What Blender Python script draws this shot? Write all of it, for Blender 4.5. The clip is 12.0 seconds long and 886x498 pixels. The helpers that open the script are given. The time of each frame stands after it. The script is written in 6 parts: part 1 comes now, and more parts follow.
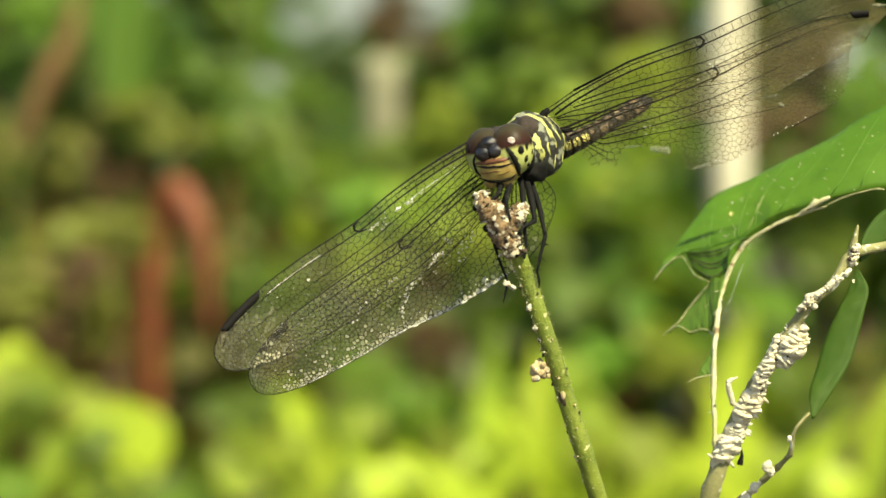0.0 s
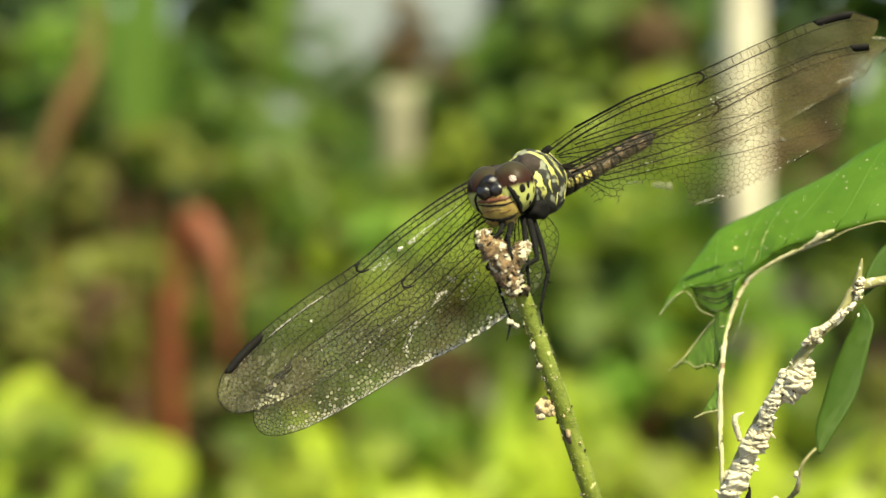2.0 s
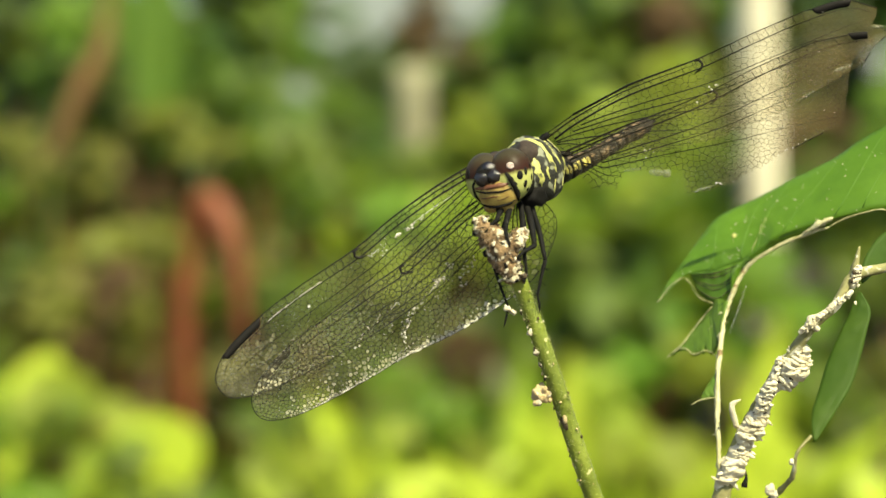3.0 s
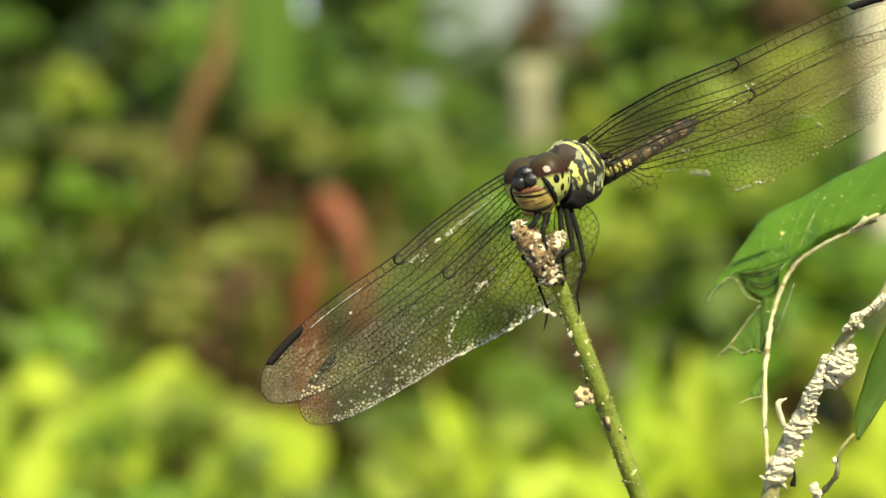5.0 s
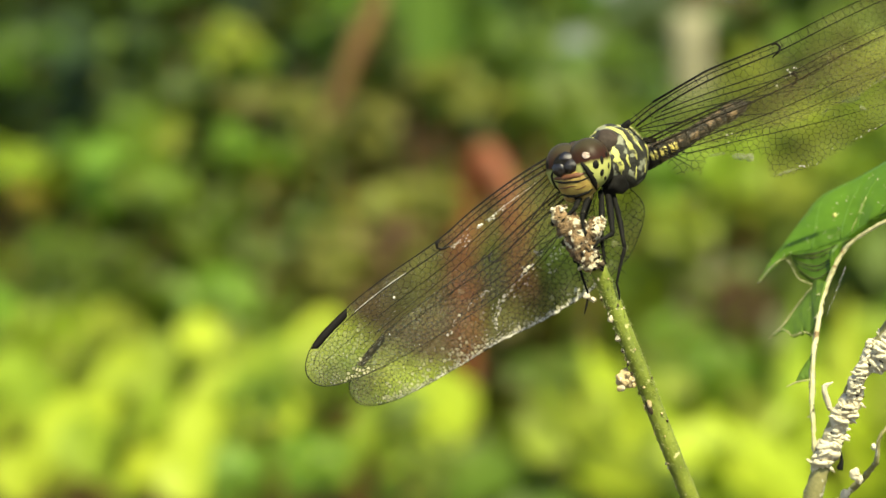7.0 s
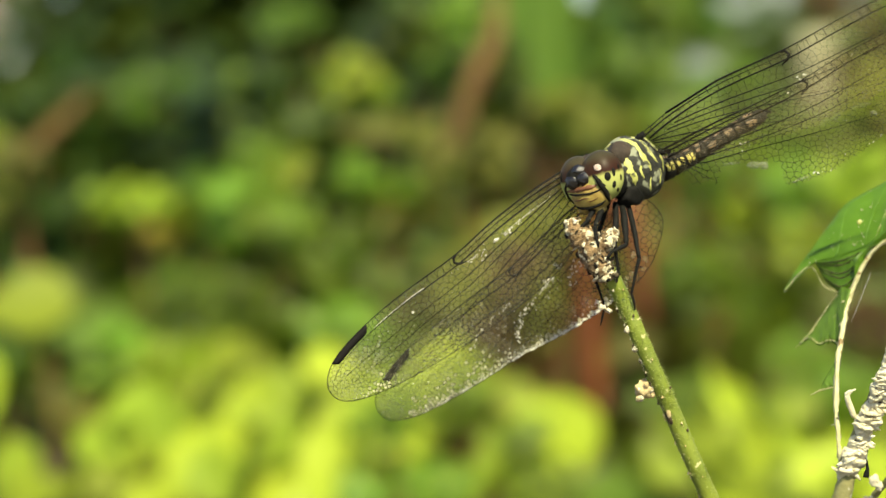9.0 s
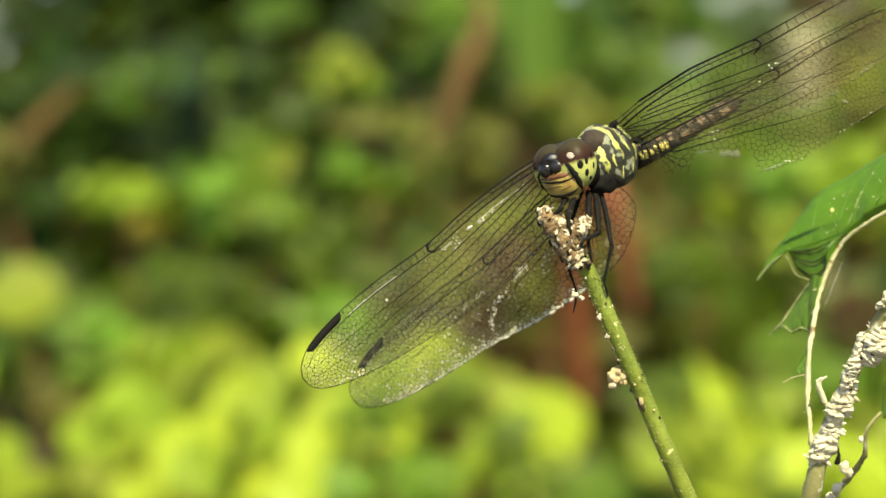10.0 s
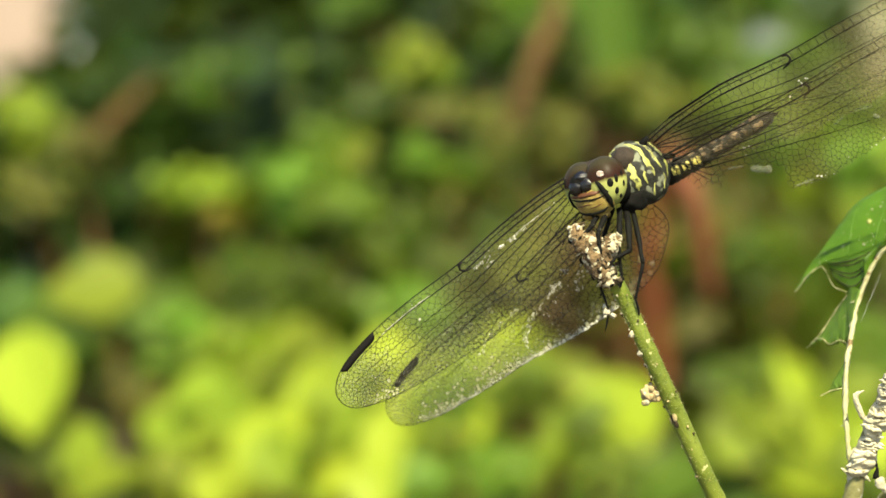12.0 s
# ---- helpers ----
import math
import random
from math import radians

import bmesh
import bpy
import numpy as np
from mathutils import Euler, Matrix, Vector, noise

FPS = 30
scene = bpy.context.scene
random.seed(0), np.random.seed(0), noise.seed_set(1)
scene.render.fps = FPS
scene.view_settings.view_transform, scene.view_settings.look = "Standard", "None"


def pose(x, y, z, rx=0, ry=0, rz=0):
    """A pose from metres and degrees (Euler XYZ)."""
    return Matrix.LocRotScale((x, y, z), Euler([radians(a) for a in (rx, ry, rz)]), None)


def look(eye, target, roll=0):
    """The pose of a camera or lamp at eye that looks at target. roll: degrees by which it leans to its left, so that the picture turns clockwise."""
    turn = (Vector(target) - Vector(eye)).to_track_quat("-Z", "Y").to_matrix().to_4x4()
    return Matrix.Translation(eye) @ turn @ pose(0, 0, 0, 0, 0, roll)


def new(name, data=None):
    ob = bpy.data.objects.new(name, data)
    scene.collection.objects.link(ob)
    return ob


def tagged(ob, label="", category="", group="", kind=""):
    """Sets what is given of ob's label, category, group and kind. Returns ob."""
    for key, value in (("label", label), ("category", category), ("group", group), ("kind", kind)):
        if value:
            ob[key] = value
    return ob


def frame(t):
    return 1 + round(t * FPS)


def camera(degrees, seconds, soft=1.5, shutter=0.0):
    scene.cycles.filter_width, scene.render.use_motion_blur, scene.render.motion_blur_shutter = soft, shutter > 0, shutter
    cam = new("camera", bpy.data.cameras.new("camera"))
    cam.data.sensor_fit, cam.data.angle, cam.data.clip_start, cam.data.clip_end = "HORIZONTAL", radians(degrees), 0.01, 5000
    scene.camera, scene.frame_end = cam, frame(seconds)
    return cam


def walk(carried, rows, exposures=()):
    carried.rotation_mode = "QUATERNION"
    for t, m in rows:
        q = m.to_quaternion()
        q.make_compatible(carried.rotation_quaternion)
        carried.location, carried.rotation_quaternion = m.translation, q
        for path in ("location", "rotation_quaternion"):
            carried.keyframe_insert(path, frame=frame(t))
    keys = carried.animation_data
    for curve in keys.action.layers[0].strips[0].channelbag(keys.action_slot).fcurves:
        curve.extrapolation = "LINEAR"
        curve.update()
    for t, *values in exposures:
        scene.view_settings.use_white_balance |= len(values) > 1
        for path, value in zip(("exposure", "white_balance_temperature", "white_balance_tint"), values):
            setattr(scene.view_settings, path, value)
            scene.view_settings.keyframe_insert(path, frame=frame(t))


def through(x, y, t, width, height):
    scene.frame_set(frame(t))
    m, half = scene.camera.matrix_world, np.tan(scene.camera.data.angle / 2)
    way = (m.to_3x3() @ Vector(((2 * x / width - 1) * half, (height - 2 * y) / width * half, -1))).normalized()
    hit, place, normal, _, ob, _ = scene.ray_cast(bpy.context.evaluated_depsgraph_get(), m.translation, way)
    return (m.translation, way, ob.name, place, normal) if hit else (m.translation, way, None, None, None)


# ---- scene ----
from mathutils import geometry
from mathutils.bvhtree import BVHTree

cam = camera(28.00, 12.0, soft=1.5)
# The lens is focused on the insect; leaves far behind it dissolve.
cam.data.dof.use_dof = True
cam.data.dof.focus_distance = 0.1782
cam.data.dof.aperture_fstop = 18.0


def held(x, y, z, yaw, pitch, roll):
    return pose(x, y, z, 90 + pitch, 0, yaw) @ pose(0, 0, 0, 0, 0, roll)


# seconds, place in metres, yaw, pitch and roll in degrees
PATH = [
    (0, 0.00007, -0.00004, 0.80003, 0.023, -4.003, -0.033),
    (0.5, 0.00216, -0.00068, 0.80136, 0.692, -3.834, -0.235),
    (1, 0.00176, -0.00082, 0.80042, 0.804, -3.704, -0.357),
    (1.5, 0.00169, -0.00011, 0.80056, 0.516, -3.331, -0.620),
    (2, 0.00171, 0.00020, 0.80121, 0.634, -3.132, -0.810),
    (2.5, 0.00204, -0.00052, 0.80087, 0.691, -3.127, -0.859),
    (2.7, 0.00271, -0.00036, 0.80183, 0.854, -3.630, -0.727),
    (4.3, 0.00780, -0.00018, 0.80140, 3.523, -3.903, -1.661),
    (4.5, 0.00988, -0.00108, 0.80173, 4.481, -3.994, -1.658),
    (5, 0.01226, -0.00163, 0.80241, 5.246, -3.726, -1.993),
    (5.5, 0.01497, -0.00235, 0.80319, 6.056, -3.692, -2.094),
    (6, 0.01918, -0.00230, 0.80309, 7.919, -4.061, -2.559),
    (6.5, 0.02034, -0.00188, 0.80430, 8.793, -4.643, -2.476),
    (7, 0.02501, -0.00219, 0.80571, 10.678, -5.146, -2.590),
    (7.2, 0.02513, -0.00276, 0.80405, 10.647, -4.455, -2.396),
    (8.8, 0.03650, -0.00189, 0.80490, 14.651, -4.082, -4.011),
    (9, 0.03706, -0.00201, 0.80381, 14.954, -3.966, -4.178),
    (9.5, 0.03989, -0.00240, 0.80448, 15.182, -4.801, -4.128),
    (10, 0.03868, -0.00228, 0.80317, 14.603, -4.206, -4.100),
    (10.5, 0.04188, -0.00257, 0.80474, 15.916, -4.450, -4.103),
    (11, 0.03900, -0.00067, 0.80423, 15.677, -4.240, -4.316),
    (11.5, 0.03973, 0.00081, 0.80432, 16.106, -4.139, -4.406),
    (12, 0.04360, -0.00117, 0.80620, 17.203, -4.488, -5.032),
]
walk(cam, [(t, held(*row)) for t, *row in PATH])

# ---- daylight ----
SUN_WAY = Vector((0.32, -0.54, 0.78)).normalized()
world = bpy.data.worlds.new("sky")
scene.world = world
world.use_nodes = True
wn = world.node_tree
sky = wn.nodes.new("ShaderNodeTexSky")
sky.sky_type, sky.sun_disc = "NISHITA", False
sky.sun_elevation = math.asin(SUN_WAY.z)
sky.sun_rotation = math.atan2(SUN_WAY.x, SUN_WAY.y)
wn.links.new(sky.outputs[0], wn.nodes["Background"].inputs[0])
wn.nodes["Background"].inputs[1].default_value = 0.112
sun = new("sun", bpy.data.lights.new("sun", "SUN"))
sun.data.energy, sun.data.angle, sun.data.color = 4.7, radians(0.5), (1.0, 0.95, 0.66)
sun.matrix_world = look(SUN_WAY * 5, (0, 0, 0))
scene.view_settings.exposure = 0.92
scene.view_settings.use_white_balance = True
scene.view_settings.white_balance_temperature, scene.view_settings.white_balance_tint = 7050, 7

# ---- materials ----


def graph(name):
    m = bpy.data.materials.new(name)
    m.use_nodes = True
    t = m.node_tree
    return m, t, t.nodes["Principled BSDF"]


def node(t, kind, **inputs):
    n = t.nodes.new("ShaderNode" + kind)
    for key, value in inputs.items():
        n.inputs[key].default_value = value
    return n


def noise_of(t, scale, detail=4.0, rough=0.55, where="Object"):
    tc = node(t, "TexCoord")
    n = node(t, "TexNoise", Scale=scale, Detail=detail, Roughness=rough)
    t.links.new(tc.outputs[where], n.inputs["Vector"])
    return n.outputs["Fac"]


def ramp(t, fac, stops):
    r = node(t, "ValToRGB")
    for k, (at, col) in enumerate(stops):
        e = r.color_ramp.elements[k] if k < 2 else r.color_ramp.elements.new(at)
        e.position, e.color = at, (*col, 1)
    t.links.new(fac, r.inputs[0])
    return r.outputs[0]


def blend(t, a, b, fac, how="MIX"):
    n = t.nodes.new("ShaderNodeMix")
    n.data_type, n.blend_type = "RGBA", how
    for value, slot in ((fac, 0), (a, 6), (b, 7)):
        if isinstance(value, bpy.types.NodeSocket):
            t.links.new(value, n.inputs[slot])
        else:
            n.inputs[slot].default_value = value if slot == 0 else (*value, 1)
    return n.outputs[2]


def relief(t, p, fac, strength, distance):
    b = node(t, "Bump", Strength=strength, Distance=distance)
    t.links.new(fac, b.inputs["Height"])
    t.links.new(b.outputs[0], p.inputs["Normal"])


def surface(name, dark, light, scale, rough=0.6, bump=0.3, depth=0.0001, spots=None, spot_scale=0.0, spot_at=0.62, metal=0.0, vary=0.0, through=0.0, fine=6.0, spec=0.5):
    """A two-scale mottled surface: broad stains, fine grain with relief, and, where given, spots of another colour."""
    m, t, p = graph(name)
    broad, grain = noise_of(t, scale), noise_of(t, scale * fine, 5.0, 0.65)
    col = blend(t, ramp(t, broad, [(0.32, dark), (0.68, light)]), ramp(t, grain, [(0.3, dark), (0.75, light)]), 0.4)
    if spots:
        s = noise_of(t, spot_scale, 2.0)
        col = blend(t, col, spots, ramp(t, s, [(spot_at, (0, 0, 0)), (spot_at + 0.05, (1, 1, 1))]))
    if vary:
        info = node(t, "ObjectInfo")
        geo = node(t, "NewGeometry")
        half = node(t, "Mix", Factor=0.35)
        t.links.new(info.outputs["Random"], half.inputs[2])
        t.links.new(geo.outputs["Random Per Island"], half.inputs[3])
        hsv = node(t, "HueSaturation")
        hue = node(t, "MapRange")
        hue.inputs[3].default_value, hue.inputs[4].default_value = 0.5 - 0.035 * vary, 0.5 + 0.03 * vary
        val = node(t, "MapRange")
        val.inputs[3].default_value, val.inputs[4].default_value = 1 - 0.62 * vary, 1 + 0.55 * vary
        t.links.new(half.outputs[0], hue.inputs[0])
        t.links.new(half.outputs[0], val.inputs[0])
        t.links.new(hue.outputs[0], hsv.inputs["Hue"])
        t.links.new(val.outputs[0], hsv.inputs["Value"])
        t.links.new(col, hsv.inputs["Color"])
        col = hsv.outputs[0]
    t.links.new(col, p.inputs["Base Color"])
    p.inputs["Roughness"].default_value, p.inputs["Metallic"].default_value = rough, metal
    p.inputs["Specular IOR Level"].default_value = spec
    if bump:
        relief(t, p, grain, bump, depth)
    if through:
        tl = node(t, "BsdfTranslucent")
        t.links.new(blend(t, col, (0.62, 0.80, 0.06), 0.25), tl.inputs[0])
        mix = node(t, "MixShader", Fac=through)
        t.links.new(p.outputs[0], mix.inputs[1])
        t.links.new(tl.outputs[0], mix.inputs[2])
        t.links.new(mix.outputs[0], t.nodes["Material Output"].inputs[0])
    return m


def membrane_surface(name, tint, least, most, start, end, dusty):
    """Clear wing skin: lets the light through, with a dusty scatter that grows outward and a fine-grained gloss."""
    m, t, p = graph(name)
    clear = node(t, "BsdfTransparent")
    clear.inputs[0].default_value = (0.985, 0.97, 0.94, 1)
    milk = node(t, "BsdfDiffuse")
    milk.inputs[0].default_value = (*tint, 1)
    back = node(t, "BsdfTranslucent")
    back.inputs[0].default_value = (*tint, 1)
    both = node(t, "MixShader", Fac=0.45)
    t.links.new(milk.outputs[0], both.inputs[1])
    t.links.new(back.outputs[0], both.inputs[2])
    gloss = node(t, "BsdfGlossy", Roughness=0.25)
    gloss.inputs[0].default_value = (1, 0.97, 0.9, 1)
    cloud, grain = noise_of(t, 240, 3.0), noise_of(t, 2600, 4.0, 0.7)
    b = node(t, "Bump", Strength=0.9, Distance=0.00016)
    t.links.new(grain, b.inputs["Height"])
    t.links.new(b.outputs[0], gloss.inputs["Normal"])
    tc = node(t, "TexCoord")
    sep = node(t, "SeparateXYZ")
    t.links.new(tc.outputs["Object"], sep.inputs[0])
    outward = node(t, "MapRange")
    outward.inputs[1].default_value, outward.inputs[2].default_value = start, end
    outward.inputs[3].default_value, outward.inputs[4].default_value = 0.3, 1.0
    t.links.new(sep.outputs["X"], outward.inputs[0])
    haze = node(t, "MapRange")
    haze.inputs[1].default_value, haze.inputs[2].default_value = 0.36, 0.66
    haze.inputs[3].default_value, haze.inputs[4].default_value = least, most
    t.links.new(cloud, haze.inputs[0])
    smoke = node(t, "Math")
    smoke.operation = "MULTIPLY"
    t.links.new(haze.outputs[0], smoke.inputs[0])
    t.links.new(outward.outputs[0], smoke.inputs[1])
    dust = ramp(t, noise_of(t, 2300, 3.0, 0.6), [(0.56, (0, 0, 0)), (0.66, (1, 1, 1))])
    add = node(t, "Math")
    add.operation, add.use_clamp = "MULTIPLY_ADD", True
    far = node(t, "MapRange")
    far.inputs[1].default_value, far.inputs[2].default_value = 0.012, 0.030
    far.inputs[3].default_value, far.inputs[4].default_value = 0.02, dusty
    t.links.new(sep.outputs["X"], far.inputs[0])
    t.links.new(dust, add.inputs[0])
    t.links.new(far.outputs[0], add.inputs[1])
    t.links.new(smoke.outputs[0], add.inputs[2])
    skin = node(t, "MixShader")
    t.links.new(add.outputs[0], skin.inputs[0])
    t.links.new(clear.outputs[0], skin.inputs[1])
    t.links.new(both.outputs[0], skin.inputs[2])
    fres = node(t, "Fresnel", IOR=1.2)
    out = node(t, "MixShader")
    t.links.new(fres.outputs[0], out.inputs[0])
    t.links.new(skin.outputs[0], out.inputs[1])
    t.links.new(gloss.outputs[0], out.inputs[2])
    t.links.new(out.outputs[0], t.nodes["Material Output"].inputs[0])
    return m


def film_surface(name, least, most):
    """Pale film that paints dust and sheen into the wing cells: each cell lets a different share of the light through.
    """
    m, t, p = graph(name)
    clear = node(t, "BsdfTransparent")
    milk = node(t, "BsdfDiffuse")
    milk.inputs[0].default_value = (0.80, 0.77, 0.54, 1)
    back = node(t, "BsdfTranslucent")
    back.inputs[0].default_value = (0.74, 0.70, 0.42, 1)
    both = node(t, "MixShader", Fac=0.35)
    t.links.new(milk.outputs[0], both.inputs[1])
    t.links.new(back.outputs[0], both.inputs[2])
    geo = node(t, "NewGeometry")
    share = node(t, "MapRange")
    share.inputs[3].default_value, share.inputs[4].default_value = least, most
    square = node(t, "Math")
    square.operation = "POWER"
    square.inputs[1].default_value = 1.3
    t.links.new(geo.outputs["Random Per Island"], square.inputs[0])
    t.links.new(square.outputs[0], share.inputs[0])
    skin = node(t, "MixShader")
    t.links.new(share.outputs[0], skin.inputs[0])
    t.links.new(clear.outputs[0], skin.inputs[1])
    t.links.new(both.outputs[0], skin.inputs[2])
    t.links.new(skin.outputs[0], t.nodes["Material Output"].inputs[0])
    return m


def eye_surface():
    """Compound eye: red-brown above, yellow-green below, with dark flecks and a glassy coat."""
    m, t, p = graph("compound_eye")
    tc = node(t, "TexCoord")
    sep = node(t, "SeparateXYZ")
    t.links.new(tc.outputs["Object"], sep.inputs[0])
    wob = noise_of(t, 900, 3.0)
    mul = node(t, "Math")
    mul.operation = "MULTIPLY_ADD"
    mul.inputs[1].default_value = 0.0007
    t.links.new(wob, mul.inputs[0])
    t.links.new(sep.outputs["Z"], mul.inputs[2])
    lvl = node(t, "MapRange")
    lvl.inputs[1].default_value, lvl.inputs[2].default_value = -0.0022, 0.0028
    t.links.new(mul.outputs[0], lvl.inputs[0])
    # the top stop paints a faint grey-olive sheen on the eye's crown
    col = ramp(t, lvl.outputs[0], [(0.0, (0.16, 0.17, 0.04)), (0.30, (0.42, 0.45, 0.14)), (0.60, (0.36, 0.37, 0.12)), (0.67, (0.030, 0.010, 0.007)), (0.84, (0.032, 0.017, 0.010)), (1.0, (0.040, 0.034, 0.020))])
    vor = node(t, "TexVoronoi", Scale=14000)
    t.links.new(tc.outputs["Object"], vor.inputs["Vector"])
    t.links.new(col, p.inputs["Base Color"])
    p.inputs["Roughness"].default_value = 0.4
    p.inputs["Specular IOR Level"].default_value = 0.09
    relief(t, p, vor.outputs["Distance"], 0.15, 0.00003)
    return m


BLACK = surface("black_chitin", (0.002, 0.0018, 0.0015), (0.008, 0.0075, 0.006), 1500, 0.7, 0.8, 0.0001, (0.06, 0.056, 0.04), 1300, 0.68, spec=0.18)
VEIN = surface("vein", (0.003, 0.0025, 0.002), (0.009, 0.007, 0.005), 900, 0.7, 0.0, spec=0.25)
SHINY = surface("shiny_black_frons", (0.003, 0.0025, 0.0025), (0.012, 0.008, 0.006), 2600, 0.22, 0.6, 0.00006, spec=0.7)
FACE = surface("yellow_face", (0.20, 0.12, 0.030), (0.47, 0.37, 0.10), 700, 0.5, 0.4, 0.00008, (0.10, 0.045, 0.012), 900, 0.62, spec=0.35)
BAND = surface("red_brown_brow_band", (0.07, 0.022, 0.010), (0.22, 0.09, 0.035), 900, 0.5, 0.3, 0.00005)
LIPS = surface("brown_lip", (0.05, 0.016, 0.007), (0.12, 0.04, 0.014), 900, 0.4, 0.2, 0.00005)
PALE = surface("pale_yellow_chitin", (0.32, 0.33, 0.08), (0.52, 0.50, 0.16), 600, 0.5, 0.6, 0.0001, (0.06, 0.06, 0.03), 900, 0.60)
DORSUM = surface("brown_grey_thorax", (0.022, 0.015, 0.011), (0.065, 0.048, 0.036), 900, 0.7, 0.7, 0.0001, spec=0.25)
THORAX = surface("grey_black_thorax", (0.007, 0.007, 0.005), (0.052, 0.052, 0.042), 700, 0.65, 0.8, 0.00015, (0.22, 0.23, 0.16), 620, 0.54, spec=0.25)
ABDOMEN = surface("abdomen_chitin", (0.005, 0.0045, 0.0035), (0.032, 0.027, 0.019), 900, 0.65, 0.7, 0.0001, (0.14, 0.10, 0.06), 1000, 0.64, spec=0.25)
ABD_TAN = surface("abdomen_tan", (0.05, 0.034, 0.018), (0.21, 0.135, 0.068), 800, 0.55, 0.5, 0.00008, (0.03, 0.022, 0.012), 1300, 0.57)
ABD_SPOT = surface("abdomen_yellow", (0.46, 0.38, 0.07), (0.62, 0.55, 0.16), 1200, 0.5, 0.4, 0.00006, (0.06, 0.05, 0.02), 1500, 0.6)
MEMBRANE = membrane_surface("clear_wing_skin", (0.46, 0.45, 0.28), 0.03, 0.13, 0.006, 0.026, 0.12)
AMBER = membrane_surface("amber_wing_skin", (0.52, 0.40, 0.17), 0.06, 0.23, 0.008, 0.030, 0.12)
FILM = film_surface("cell_film", 0.04, 0.17)
GLINT_FILM = film_surface("glint_cell_film", 0.45, 0.95)
SCRAP = membrane_surface("curled_wing_skin", (0.62, 0.62, 0.45), 0.12, 0.35, -1.0, 0.0, 0.2)
EYE = eye_surface()
STIGMA = surface("pterostigma_black", (0.003, 0.0025, 0.002), (0.010, 0.008, 0.006), 1200, 0.7, 0.2, 0.00004, spec=0.2)
GLINT_DUST = surface("pale_glint_dust", (0.58, 0.56, 0.46), (0.84, 0.82, 0.72), 2500, 0.5, 0.3, 0.00004)
PINK_GLINT = surface("pinkish_glint", (0.34, 0.24, 0.20), (0.74, 0.62, 0.56), 3500, 0.7, 0.8, 0.0001)
STALK = surface("green_stalk", (0.10, 0.135, 0.013), (0.25, 0.30, 0.036), 330, 0.5, 0.7, 0.0002, (0.5, 0.48, 0.22), 1100, 0.64)
FUZZ = surface("pale_fuzz", (0.32, 0.36, 0.12), (0.50, 0.52, 0.24), 900, 0.6, 0.0, through=0.4)
SCAR = surface("dark_scar", (0.03, 0.02, 0.012), (0.10, 0.07, 0.03), 900, 0.8, 0.6, 0.0001)
BARK = surface("flaky_bark", (0.030, 0.017, 0.008), (0.42, 0.27, 0.13), 750, 0.85, 1.0, 0.0004, (0.72, 0.64, 0.44), 850, 0.55, fine=4.0)
FLAKE = surface("pale_flake", (0.45, 0.38, 0.25), (0.78, 0.72, 0.56), 1100, 0.85, 0.7, 0.0002)
LUMP = surface("tan_gall", (0.34, 0.23, 0.09), (0.74, 0.61, 0.35), 900, 0.8, 0.8, 0.0002)
FUNGUS = surface("white_fungus", (0.60, 0.52, 0.33), (0.90, 0.84, 0.63), 500, 0.9, 1.0, 0.0003, (0.30, 0.24, 0.13), 1200, 0.66)
TWIG = surface("olive_twig", (0.15, 0.15, 0.045), (0.38, 0.35, 0.15), 500, 0.7, 0.6, 0.0002, (0.6, 0.57, 0.42), 700, 0.6)
RIB = surface("pale_leaf_rib", (0.34, 0.32, 0.13), (0.66, 0.62, 0.38), 700, 0.6, 0.5, 0.0001, (0.20, 0.13, 0.05), 900, 0.66)
LEAF = surface("leaf_blade", (0.072, 0.168, 0.010), (0.128, 0.265, 0.017), 120, 0.42, 0.35, 0.0001, (0.30, 0.42, 0.10), 900, 0.74, through=0.28)
LEAF_WORN = surface("worn_leaf_blade", (0.085, 0.17, 0.014), (0.15, 0.26, 0.03), 200, 0.55, 0.4, 0.0001, (0.34, 0.36, 0.14), 1000, 0.68, through=0.35)
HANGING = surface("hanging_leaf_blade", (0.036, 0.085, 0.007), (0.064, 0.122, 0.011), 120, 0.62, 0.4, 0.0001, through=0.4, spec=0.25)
LEAF_VEIN = surface("leaf_vein", (0.085, 0.20, 0.018), (0.13, 0.27, 0.03), 300, 0.5, 0.3, 0.0001, through=0.2)
RIM = surface("dry_leaf_rim", (0.30, 0.30, 0.10), (0.66, 0.62, 0.34), 900, 0.7, 0.5, 0.0001)
WEB = surface("spider_silk", (0.5, 0.5, 0.5), (0.8, 0.8, 0.8), 500, 0.4, 0.0)

# ---- building helpers ----
MM = 0.001
EYE_LEVEL = Matrix.Translation((0, 0, 0.8))
placed = {}


def finish(bm, name, material, unit=MM, smooth=True):
    me = bpy.data.meshes.new(name)
    bm.transform(Matrix.Scale(unit, 4))
    bmesh.ops.recalc_face_normals(bm, faces=bm.faces)
    bm.to_mesh(me)
    bm.free()
    me.polygons.foreach_set("use_smooth", [smooth] * len(me.polygons))
    me.materials.append(material)
    return me


def thing(name, at, label, category, group="", kind=""):
    """A top-level Empty at a thing's base (metres), which carries its parts."""
    ob = new(name)
    ob.empty_display_size = 0.01
    ob.location = at
    placed[ob] = Matrix.Translation(at)
    return tagged(ob, label, category, group, kind)


def hung(name, me, parent, m=EYE_LEVEL, label="", kind=""):
    """A mesh as a part under parent; m is its pose in the world."""
    ob = new(name, me)
    ob.parent = parent
    ob.matrix_basis = placed[parent].inverted() @ m
    placed[ob] = m
    return tagged(ob, label, "", "", kind)


